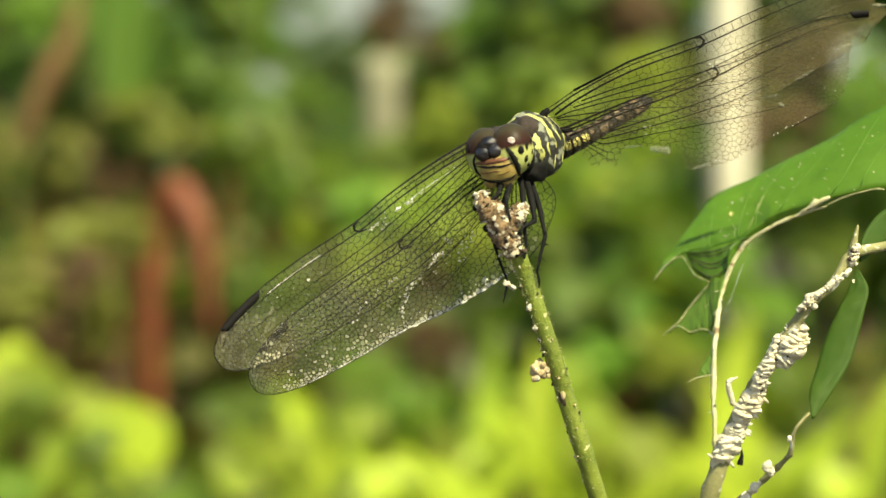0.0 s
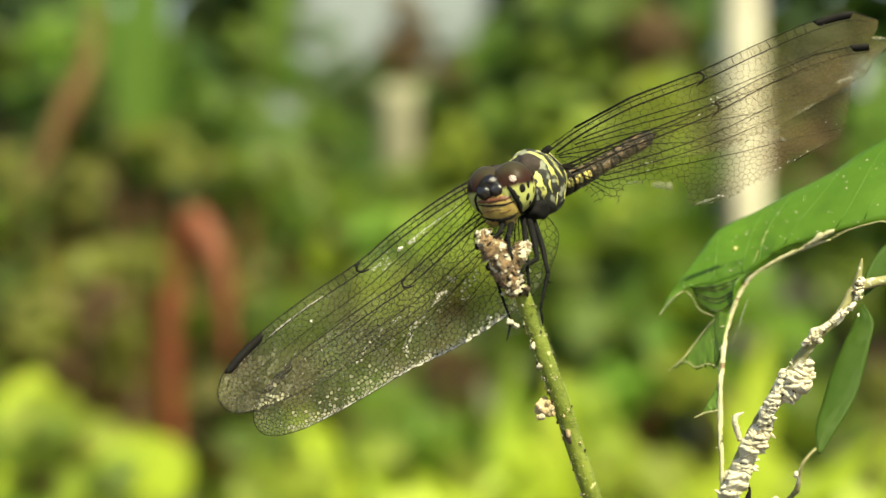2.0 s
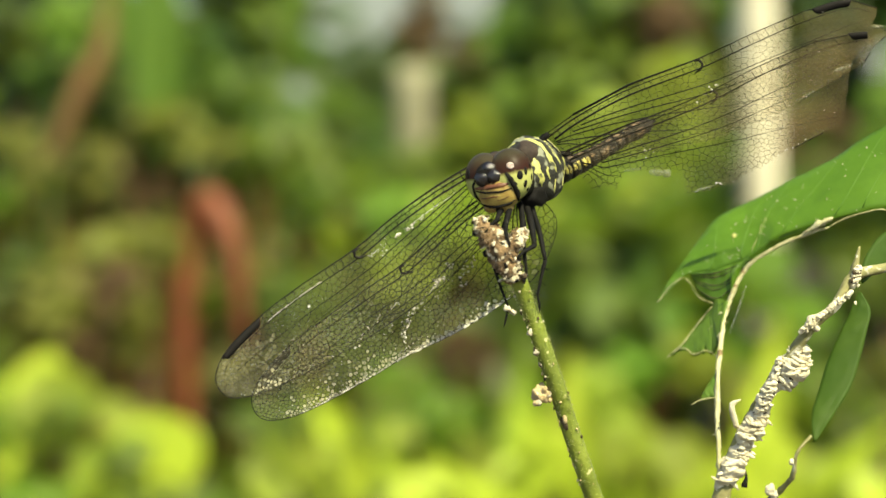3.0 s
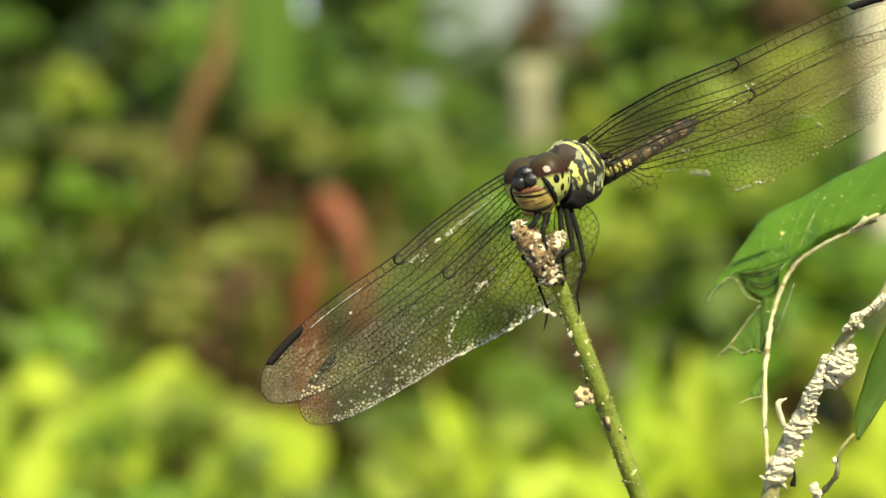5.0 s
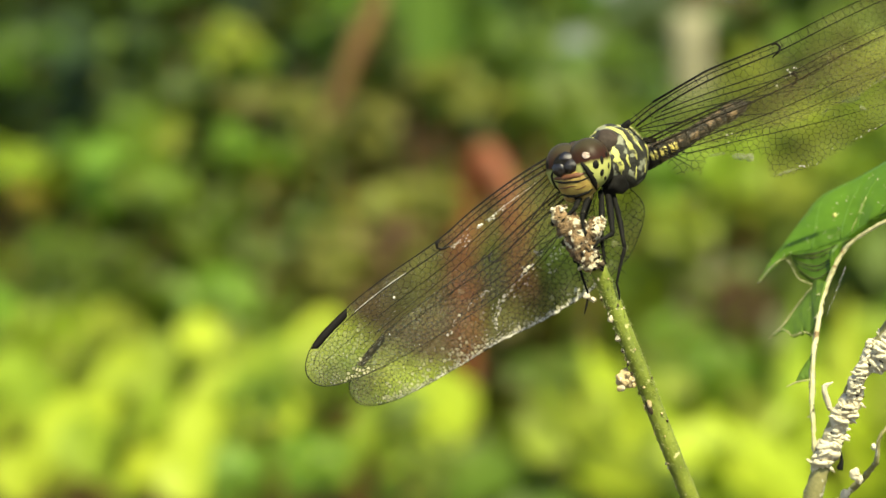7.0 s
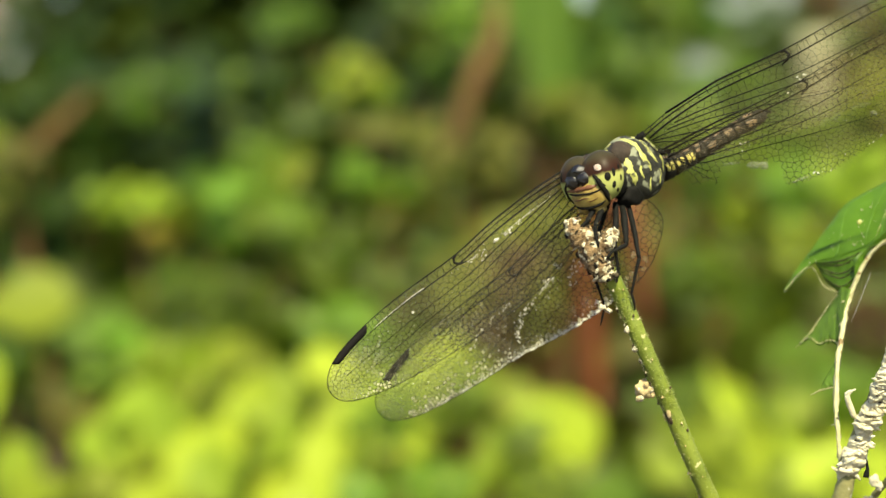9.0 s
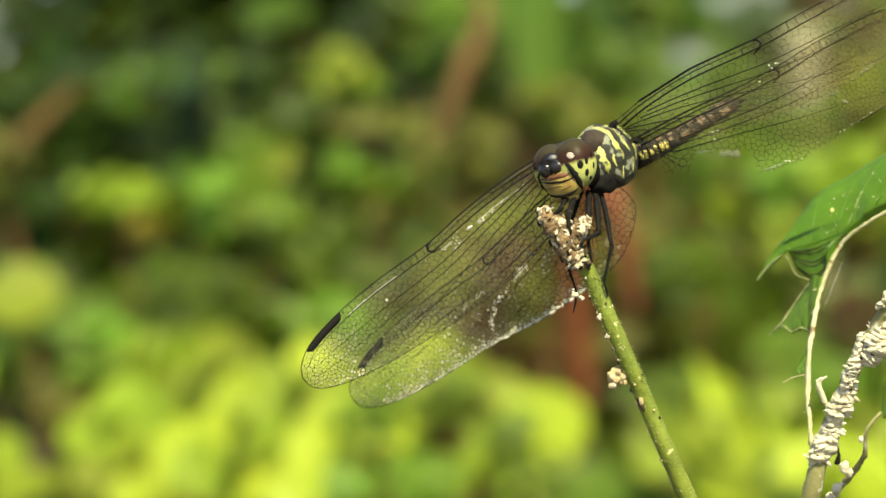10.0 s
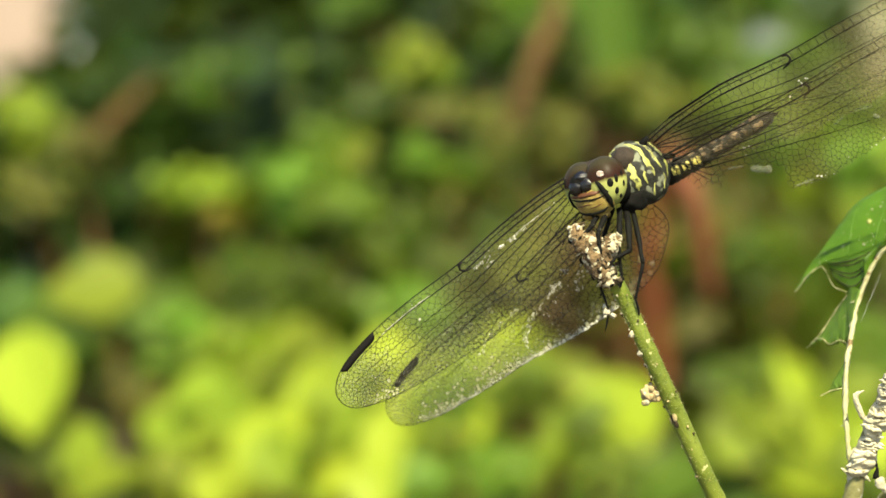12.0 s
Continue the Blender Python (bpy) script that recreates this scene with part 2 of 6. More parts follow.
def part(name, bm, material, parent, label="", m=EYE_LEVEL, kind="", unit=MM, smooth=True):
    return hung(name, finish(bm, name, material, unit, smooth), parent, m, label, kind)


def curve_points(points, steps=6):
    """A smooth line through a few points (Catmull-Rom)."""
    p = [Vector(q) for q in points]
    p = [2 * p[0] - p[1], *p, 2 * p[-1] - p[-2]]
    out = []
    for a, b, c, d in zip(p, p[1:], p[2:], p[3:]):
        for k in range(steps):
            t = k / steps
            out.append(0.5 * (2 * b + (c - a) * t + (2 * a - 5 * b + 4 * c - d) * t * t + (3 * b - a - 3 * c + d) * t**3))
    return out + [p[-2]]


def tube(bm, line, radius, sides=8, rough=0.0, seed=0.0, caps=True):
    """A round skin along a line; radius is a number or one for each point."""
    line = [Vector(q) for q in line]
    n = len(line)
    radii = radius if hasattr(radius, "__len__") else [radius] * n
    if len(radii) != n:
        radii = np.interp(np.linspace(0, 1, n), np.linspace(0, 1, len(radii)), radii)
    side = None
    rings = []
    for k, q in enumerate(line):
        way = (line[min(k + 1, n - 1)] - line[max(k - 1, 0)]).normalized()
        if side is None:
            side = way.orthogonal().normalized()
        side = (side - way * side.dot(way)).normalized()
        other = way.cross(side)
        ring = []
        for j in range(sides):
            a = math.tau * j / sides
            r = radii[k]
            if rough:
                r *= 1 + rough * noise.noise((k * 0.9 + seed, 1.7 * math.cos(a), 1.7 * math.sin(a)))
            ring.append(bm.verts.new(q + (side * math.cos(a) + other * math.sin(a)) * r))
        rings.append(ring)
    for a, b in zip(rings, rings[1:]):
        for j in range(sides):
            bm.faces.new((a[j], a[(j + 1) % sides], b[(j + 1) % sides], b[j]))
    if caps:
        bm.faces.new(rings[0][::-1])
        bm.faces.new(rings[-1])
    return bm


def ball(bm, at, radii, turn=None, u=20, v=12, rough=0.0, freq=1.0, seed=0.0):
    """An ellipsoid, roughened where wanted."""
    made = bmesh.ops.create_uvsphere(bm, u_segments=u, v_segments=v, radius=1.0)["verts"]
    for q in made:
        k = 1 + rough * noise.noise(q.co * freq + Vector((seed, seed * 2, 0)))
        q.co = Vector((q.co.x * radii[0], q.co.y * radii[1], q.co.z * radii[2])) * k
    m = Matrix.Translation(at) @ (turn.to_4x4() if turn else Matrix())
    bmesh.ops.transform(bm, matrix=m, verts=made)
    return bm


def frame_of(origin, x, y):
    """A pose (metres) from an origin in millimetres at eye level and two directions."""
    x = Vector(x).normalized()
    y = (Vector(y) - x * x.dot(Vector(y))).normalized()
    z = x.cross(y)
    r = Matrix((x, y, z)).transposed().to_4x4()
    return EYE_LEVEL @ Matrix.Translation(Vector(origin) * MM) @ r


# ---- dragonfly ----
dragonfly = thing("dragonfly", (0.0075, 0.174, 0.7885), "perched dragonfly with yellow and black stripes and torn clear wings", "dragonfly")


def inside(poly, s, c):
    hit = False
    for (x0, y0), (x1, y1) in zip(poly, poly[1:] + poly[:1]):
        if (y0 > c) != (y1 > c) and s < (x1 - x0) * (c - y0) / (y1 - y0) + x0:
            hit = not hit
    return hit


def edges_of(poly, s):
    cuts = [y0 + (y1 - y0) * (s - x0) / (x1 - x0) for (x0, y0), (x1, y1) in zip(poly, poly[1:] + poly[:1]) if (x0 > s) != (x1 > s)]
    return (min(cuts), max(cuts)) if len(cuts) > 1 else (0.0, 0.5)


def wing(name, root, span, chord, full, torn, nodus, stigma, seed, label, fine=1.0, membrane=MEMBRANE, droop=0.0, film=lambda u, d: 0.0, net=0.024):
    """One wing. full: its whole outline, torn: what is left of it, in millimetres along span and chord."""
    rng = random.Random(seed)
    m = frame_of(root, span, chord)
    full = [(q.x, q.y) for q in curve_points([(*q, 0) for q in full + full[:1]], 6)[:-1]]
    ragged = torn is not None
    torn = torn or full
    reach = max(s for s, _ in full)

    def rise(s, c):
        lead = edges_of(full, min(max(s, 0.6), reach - 0.4))[0]
        d = max(c - lead, 0)
        pleat = 0.22 * math.sin(d * 5.2) * math.exp(-d * 0.55) * max(0.0, 1 - s / reach)
        return pleat + 0.10 * noise.noise((s * 0.35, c * 0.5, seed)) - droop * (s / reach) ** 2 * reach - 0.012 * d * d

    def at(s, c, up=0.0):
        return Vector((s, c, rise(s, c) + up))

    # the skin: inner points between the outline
    ring = []
    for (x0, y0), (x1, y1) in zip(torn, torn[1:] + torn[:1]):
        k = max(1, int(math.hypot(x1 - x0, y1 - y0) / (0.45 if ragged else 0.8)))
        ring += [(x0 + (x1 - x0) * j / k, y0 + (y1 - y0) * j / k) for j in range(k)]
    whole = [min((x - a) ** 2 + (y - b) ** 2 for a, b in full) < 0.2 or y < 1.2 for x, y in ring]
    if ragged:
        ring = [q if w else (q[0] + rng.uniform(-0.16, 0.16), q[1] + rng.uniform(-0.2, 0.2)) for q, w in zip(ring, whole)]
        torn = ring
    pts = [Vector(q) for q in ring]
    lo, hi = min(c for _, c in torn), max(c for _, c in torn)
    for i in range(int(reach / 0.55) + 4):
        for j in range(int((hi - lo) / 0.42) + 2):
            q = (-2 + i * 0.55 + 0.2 * (j % 2), lo + j * 0.42)
            if inside(torn, *q) and min((q[0] - x) ** 2 + (q[1] - y) ** 2 for x, y in ring) > 0.06:
                pts.append(Vector(q))
    n = len(ring)
    from_cdt = delaunay(pts, [(k, (k + 1) % n) for k in range(n)], 1)
    bm = bmesh.new()
    verts = [bm.verts.new(at(*q)) for q in from_cdt[0]]
    for f in from_cdt[2]:
        if len(set(f)) == 3:
            bm.faces.new([verts[k] for k in f])
    skin = part(name, bm, membrane, dragonfly, label, m)
    skin.visible_shadow = False  # a clear pane

    # the mesh of small cells
    tries = np.array([[rng.uniform(-3, reach + 1.5), rng.uniform(lo - 1.5, hi + 1.5)] for _ in range(24000)])
    kept = np.zeros((0, 3))
    for s, c in tries:
        l, t = edges_of(full, min(max(s, 0.6), reach - 0.3))
        f = min(max((c - l) / max(t - l, 0.5), 0), 1)
        r = fine * (0.92 - 0.22 * f - 0.42 * min(max(s / reach, 0), 1))
        if len(kept) == 0 or (((kept[:, 0] - s) ** 2 + ((kept[:, 1] - c) * 1.12) ** 2) > r * r).all():
            kept = np.vstack([kept, [s, c, r]])
    tri = delaunay([Vector((s, c)) for s, c, _ in kept], [], 0)
    mids, users = [], {}
    for k, f in enumerate(tri[2]):
        (ax, ay), (bx, by), (cx, cy) = (tri[0][v] for v in f)
        d = 2 * (ax * (by - cy) + bx * (cy - ay) + cx * (ay - by))
        if abs(d) < 1e-6:
            mids.append(((ax + bx + cx) / 3, (ay + by + cy) / 3))
        else:
            a2, b2, c2 = ax * ax + ay * ay, bx * bx + by * by, cx * cx + cy * cy
            mids.append(((a2 * (by - cy) + b2 * (cy - ay) + c2 * (ay - by)) / d, (a2 * (cx - bx) + b2 * (ax - cx) + c2 * (bx - ax)) / d))
        for e in ((f[0], f[1]), (f[1], f[2]), (f[2], f[0])):
            users.setdefault(tuple(sorted(e)), []).append(k)
    round_seed = {}
    for k, f in enumerate(tri[2]):
        for v in f:
            round_seed.setdefault(v, []).append(mids[k])
    # pale patches put the sheen and glints of the cells into colour
    bm, glints = bmesh.new(), bmesh.new()
    for v, corners in round_seed.items():
        s, c = tri[0][v]
        share = film(s / reach, edges_of(full, min(max(s, 0.6), reach - 0.3))[1] - c)
        if len(corners) < 4 or not 1.0 < s < reach or rng.random() > share:
            continue
        thick = share > 0.8 and 0.2 < s / reach < 0.93 and c > 4 and rng.random() < 0.9 * math.exp(-1.1 * max(0.0, edges_of(full, s)[1] - c - 0.35))
        corners.sort(key=lambda q: math.atan2(q[1] - c, q[0] - s))
        small = rng.uniform(0.55, 0.8) if thick else 0.9
        corners = [(s + (x - s) * small, c + (y - c) * small) for x, y in corners]
        if max(math.dist(q, (s, c)) for q in corners) < 0.9 and all(inside(torn, *q) for q in corners):
            tilt = Vector((rng.gauss(0, 0.06), rng.gauss(0, 0.06), 1))
            made = glints if thick else bm
            made.faces.new([made.verts.new(at(x, y, -0.03) + Vector((0, 0, tilt.x * (x - s) + tilt.y * (y - c)))) for x, y in corners])
    if glints.faces:
        part("cell_crust", glints, GLINT_FILM, skin, "white glint painted in the cells by the wing's edge", m, "stuff")
    part("cell_dust", bm, FILM, skin, "pale film of dust and painted sheen in the cells", m, "stuff")
    bm = bmesh.new()
    for pair in users.values():
        if len(pair) != 2:
            continue
        a, b = mids[pair[0]], mids[pair[1]]
        if math.dist(a, b) > 2.5:
            continue
        ia, ib = inside(torn, *a), inside(torn, *b)
        if not (ia or ib):
            continue
        if ia != ib:
            good, bad = (a, b) if ia else (b, a)
            for _ in range(7):
                mid = ((good[0] + bad[0]) / 2, (good[1] + bad[1]) / 2)
                good, bad = (mid, bad) if inside(torn, *mid) else (good, mid)
            if not ragged or rng.random() < 0.45:
                a, b = (a, good) if ia else (good, b)
        if math.dist(a, b) > 0.03:
            w = net - (net - 0.011 if ragged else 0.005) * min(max(a[0] / reach, 0), 1)
            tube(bm, [at(*a, 0.01), at(*b, 0.01)], w, 4, caps=False)
    part("vein_network", bm, VEIN, skin, "fine dark net of wing veins", m, "stuff")

    # the long veins
    def along(f0, f1, s0, s1, power, width, gap=None):
        line = []
        for k in range(41):
            s = s0 + (s1 - s0) * k / 40
            l, t = edges_of(full, min(max(s, 0.3), reach - 0.05))
            c = l + gap if gap is not None else l + (f0 + (f1 - f0) * (k / 40) ** power) * (t - l)
            if s < 3 and gap is None:
                c = c * (s / 3) + (0.5 + f0) * (1 - s / 3)
            if inside(torn, s, min(max(c, l + 0.02), t - 0.02)):
                line.append(at(s, c, 0.02))
            elif len(line) > 3:
                break
        if len(line) > 3:
            part("vein", tube(bmesh.new(), line, np.linspace(width * 1.12, width * 0.24, len(line)), 6), VEIN, skin, m=m)

    bm = bmesh.new()
    edge = []
    for q, w in list(zip(ring + ring[:1], whole + whole[:1])) + [(None, False)]:
        if w:
            edge.append(at(*q, 0.01))
        else:
            if len(edge) > 2:
                tube(bm, edge, 0.042, 5)
            edge = []
    part("margin_vein", bm, VEIN, skin, "dark vein round the wing's edge", m)
    along(0, 0, 0.2, reach - 0.6, 1, 0.105, 0.0)
    along(0, 0, 0.2, nodus, 1, 0.085, 0.42)
    along(0, 0, 0.2, reach - 1.2, 1, 0.10, 0.95)
    for row in ((0.24, 0.42, 4, reach - 0.8, 1.3, 0.062), (0.30, 0.62, 3, reach - 1.5, 1.4, 0.058), (0.36, 0.98, 1, reach * 0.80, 1.9, 0.055), (0.46, 0.98, 1, reach * 0.58, 1.6, 0.055), (0.56, 0.98, 1, reach * 0.40, 1.4, 0.05)):
        along(*row)
    bm = bmesh.new()
    s = 1.6
    while s < reach - 2:
        l = edges_of(full, s)[0]
        if inside(torn, s, l + 0.5) and not stigma[0] - 0.2 < s < stigma[1] + 0.2:
            tube(bm, [at(s, l, 0.02), at(s + 0.12, l + 0.95, 0.02)], 0.030, 4)
        s += 1.15 if s < nodus else 0.95
    part("cross_vein", bm, VEIN, skin, m=m)
    l = edges_of(full, nodus)[0]
    part("nodus", tube(bmesh.new(), [at(nodus - 0.5, l + 0.1, 0.03), at(nodus, l + 0.15, 0.04), at(nodus + 0.2, l + 0.6, 0.04), at(nodus - 0.1, l + 1.0, 0.04), at(nodus - 0.9, l + 1.25, 0.03)], (0.08, 0.15, 0.13, 0.14, 0.06), 6), VEIN, skin, "dark thickened wing joint", m)
    if stigma[2]:
        bm = bmesh.new()
        rows = []
        for k in range(13):
            s = stigma[0] + (stigma[1] - stigma[0]) * k / 12
            l = edges_of(full, s)[0]
            e = 0.10 + 0.66 * min(1, 3.2 * math.sin(math.pi * k / 12))
            rows.append([bm.verts.new(at(s, l + 0.02 + e * j / 2, up)) for up in (0.035, -0.03) for j in range(3)])
        for a, b in zip(rows, rows[1:]):
            for j, i in ((0, 1), (1, 2), (2, 5), (5, 4), (4, 3), (3, 0)):
                bm.faces.new((a[j], a[i], b[i], b[j]))
        bm.faces.new([rows[0][j] for j in (0, 1, 2, 5, 4, 3)])
        bm.faces.new([rows[-1][j] for j in (3, 4, 5, 2, 1, 0)])
        part("pterostigma", bm, STIGMA, skin, "dark brown wing spot", m)
    return skin, m, at, torn, rng


def specks(skin, m, at, torn, rng, places, label="pale specks on the wing, dust and painted glints"):
    """Flecks of dust and painted glints: each place is s, c, spread along, spread across, how many, size."""
    bm = bmesh.new()
    for s, c, ds, dc, count, size in places:
        for _ in range(count):
            q = (rng.gauss(s, ds), rng.gauss(c, dc))
            if c < 0:  # along the rear edge, at that distance from it
                u = rng.uniform(s, ds)
                q = (u, edges_of(torn, u)[1] + c - abs(rng.gauss(0, dc)))
            if inside(torn, *q):
                r = size * rng.uniform(0.3, 1.05)
                made = bmesh.ops.create_icosphere(bm, subdivisions=1, radius=r)["verts"]
                for v in made:
                    v.co = Vector((v.co.x * rng.uniform(0.7, 1.5), v.co.y * rng.uniform(0.7, 1.3), v.co.z * 0.5)) + at(*q, -0.05)
    part("dust_specks", bm, GLINT_DUST, skin, label, m, "stuff")


def delaunay(points, edges, kind):
    v, e, f, *_ = geometry.delaunay_2d_cdt(points, edges, [], kind, 1e-5)
    return v, e, f


FORE = [(0, -0.3), (6, -1.0), (12, -1.1), (17, -0.8), (24, -1.1), (29, -0.9), (33, -0.2), (35.2, 1.2), (35.6, 2.8), (34.6, 4.2), (31.5, 5.5), (26, 6.6), (18, 7.4), (10, 7.2), (4, 5.2), (1, 2.2)]
HIND = [(0, -0.3), (5, -0.6), (10, -0.3), (14.5, 0.0), (20, -0.3), (28, -0.4), (32.6, 0.5), (34.7, 1.9), (34.8, 4.0), (32.5, 5.6), (28.3, 6.7), (23, 7.5), (19.5, 7.9), (14, 9.1), (8.8, 9.7), (4.5, 9.7), (1.5, 8.6), (-1.3, 6.2), (-1.2, 3.0), (-0.4, 1.2)]
LEFT_FORE = wing("forewing", (5.2, 177.5, -0.6), (-0.79, -0.24, -0.565), (0.553, 0.118, -0.824), FORE, None, 17.2, (28.4, 33.6, True), 3, "clear forewing with dark veins and a dark tip spot", 0.82, film=lambda u, d: 12.0 * (u - 0.78), net=0.029)
LEFT_HIND = wing("hindwing", (7.0, 181.5, -3.2), (-0.798, -0.119, -0.591), (0.584, 0.091, -0.807), HIND, None, 14.5, (28.2, 32.4, True), 5, "clear broad hindwing with dust and painted glints along its rear edge", 0.76, film=lambda u, d: max(0.0, 9.0 * (u - 0.52)) + 1.6 * math.exp(-d / 1.0) * min(1, u * 4), net=0.034)
R_FORE_TORN = [(0, -0.3), (4, -1.2), (9.7, -1.7), (14, -1.6), (17.4, -1.4), (23, -1.6), (28.5, -1.6), (32.8, -1.0), (35.0, 0.9), (34.2, 2.2), (35.2, 3.6), (33.2, 4.3), (32.0, 5.2), (31.2, 4.5), (30.1, 5.6), (27, 5.9), (22, 6.6), (16, 6.6), (9, 5.6), (4, 4.0), (1, 2.0)]
R_FORE = [(0, -0.3), (4, -1.2), (9.7, -1.7), (17.4, -1.4), (23, -1.6), (28.5, -1.6), (32.8, -1.0), (35.2, 1.2), (35.2, 3.4), (33, 5), (27, 6.6), (18, 7.4), (10, 6.6), (4, 4.4), (1, 2.2)]
RIGHT_FORE = wing("forewing", (10.2, 179.8, 1.0), (0.914, -0.146, 0.379), (0.397, 0.122, -0.91), R_FORE, R_FORE_TORN, 17.3, (29.2, 33.0, True), 8, "amber-tinged forewing with a ragged torn tip", 0.84, AMBER, net=0.028)
R_HIND = [(0, -0.3), (6, -0.2), (11, 0.1), (16, 0.2), (21, -0.1), (27, 0.0), (31.5, 1.0), (33.3, 2.6), (32.6, 5.0), (28, 7.6), (22, 8.8), (16, 9.8), (10, 9.9), (5, 9.2), (1.5, 7.4), (-0.6, 4.5), (-0.3, 1.2)]
R_HIND_TORN = [(0, -0.3), (6, -0.2), (11, 0.1), (16, 0.2), (21, -0.1), (27, 0.0), (31.2, 1.0), (32.6, 2.3), (30.6, 2.9), (30.9, 3.8), (28.9, 4.4), (28.5, 5.3), (27.7, 6.1), (27.4, 6.9), (25.7, 8.5), (22.2, 8.7), (18.5, 9.0), (13.6, 9.6), (9.9, 9.0), (9.6, 8.2), (10.2, 6.5), (9.5, 5.3), (8.6, 6.6), (7.6, 5.8), (6.6, 4.7), (4.9, 3.8), (3.4, 5.4), (2.4, 4.6), (1.2, 4.9), (0.7, 3.3), (-0.2, 1.6)]
RIGHT_HIND = wing("hindwing", (12.4, 180.8, -0.6), (0.896, -0.191, 0.402), (0.436, 0.204, -0.876), R_HIND, R_HIND_TORN, 16.2, (30.3, 32.0, True), 11, "amber-tinged hindwing torn along its rear edge", 0.78, AMBER, net=0.030)
# besides dust, these specks stand in for sunlight glinting off the wings
specks(*LEFT_HIND, [(7, -0.04, 31, 0.22, 420, 0.085), (16, 4.6, 3.0, 0.35, 40, 0.085), (8, -0.06, 21, 0.10, 150, 0.12), (9, -0.2, 24, 0.5, 70, 0.09), (18, -0.08, 33.5, 0.3, 220, 0.06), (14, -0.3, 33, 1.3, 120, 0.06), (9.5, 4.5, 0.5, 0.2, 14, 0.13), (10.5, 3.1, 0.35, 0.2, 12, 0.14), (12.4, 3.6, 0.4, 0.15, 16, 0.15), (8.2, 4.2, 0.4, 0.2, 8, 0.13), (17.3, 5.2, 0.3, 0.2, 8, 0.14), (10.6, 5.5, 0.3, 0.2, 6, 0.12), (9.7, 8.7, 0.3, 0.2, 7, 0.14)])
specks(*LEFT_FORE, [(24, 1.1, 0.05, 0.05, 2, 0.18), (27, 2.4, 5.0, 1.6, 60, 0.045), (9.0, 0.62, 1.5, 0.07, 26, 0.08), (12.5, 0.66, 0.15, 0.06, 6, 0.17), (11.2, 0.74, 0.3, 0.08, 8, 0.15), (15.6, 0.66, 0.7, 0.12, 18, 0.10), (14.5, 1.2, 0.4, 0.15, 9, 0.09), (20, 0.4, 5.0, 0.2, 14, 0.06), (24, -0.1, 35, 0.4, 40, 0.05)])
# strings of dust and painted glints along two veins of the hindwing
for trail in ([(11.5, 3.9), (12.9, 3.9), (15.1, 4.3), (17.1, 4.8), (18.2, 5.8), (18.7, 6.7)], [(16.7, 2.8), (18.4, 2.9), (21.4, 3.2), (23.0, 3.8)]):
    skin, m, at, torn, rng = LEFT_HIND
    specks(*LEFT_HIND, [(q.x, q.y, 0.14, 0.12, rng.choice((1, 2, 3, 4)), rng.uniform(0.07, 0.15)) for q in curve_points([(*q, 0) for q in trail], 5)])
# white lines in place of the light that the veins catch
for (skin, m, at, torn, rng), s0, s1, side, inset, w in ((LEFT_HIND, 8.0, 20.5, 1, 0.02, 0.10), (LEFT_FORE, 21.5, 28.0, 0, 0.85, 0.045), (LEFT_HIND, 20.0, 31.5, 1, 0.06, 0.055), (LEFT_FORE, 6.0, 11.5, 0, 1.65, 0.028)):
    line = []
    for k in range(60):
        s = s0 + (s1 - s0) * k / 59
        e = edges_of(torn, s)[side]
        line.append(at(s, e - inset if side else e + inset, -0.04))
    part("dust_line", tube(bmesh.new(), line, [w * max(0.12, 0.8 + 1.1 * noise.noise((q.x * 1.3, 0, w * 70))) for q in line], 6, 0.5), GLINT_DUST, skin, "white glint painted along a vein", m)
specks(*RIGHT_HIND, [(9.8, 8.9, 0.3, 0.2, 5, 0.10), (13.5, 9.2, 0.4, 0.2, 5, 0.12), (10, -0.05, 26, 0.1, 16, 0.07), (19, 5.5, 6.0, 2.0, 14, 0.05), (7.9, 3.3, 0.4, 0.3, 5, 0.10), (16, 0.4, 0.8, 0.2, 5, 0.12)])
specks(*RIGHT_FORE, [(25, 2.5, 6.0, 2.0, 14, 0.05), (17.4, 1.7, 0.3, 0.15, 6, 0.11)])
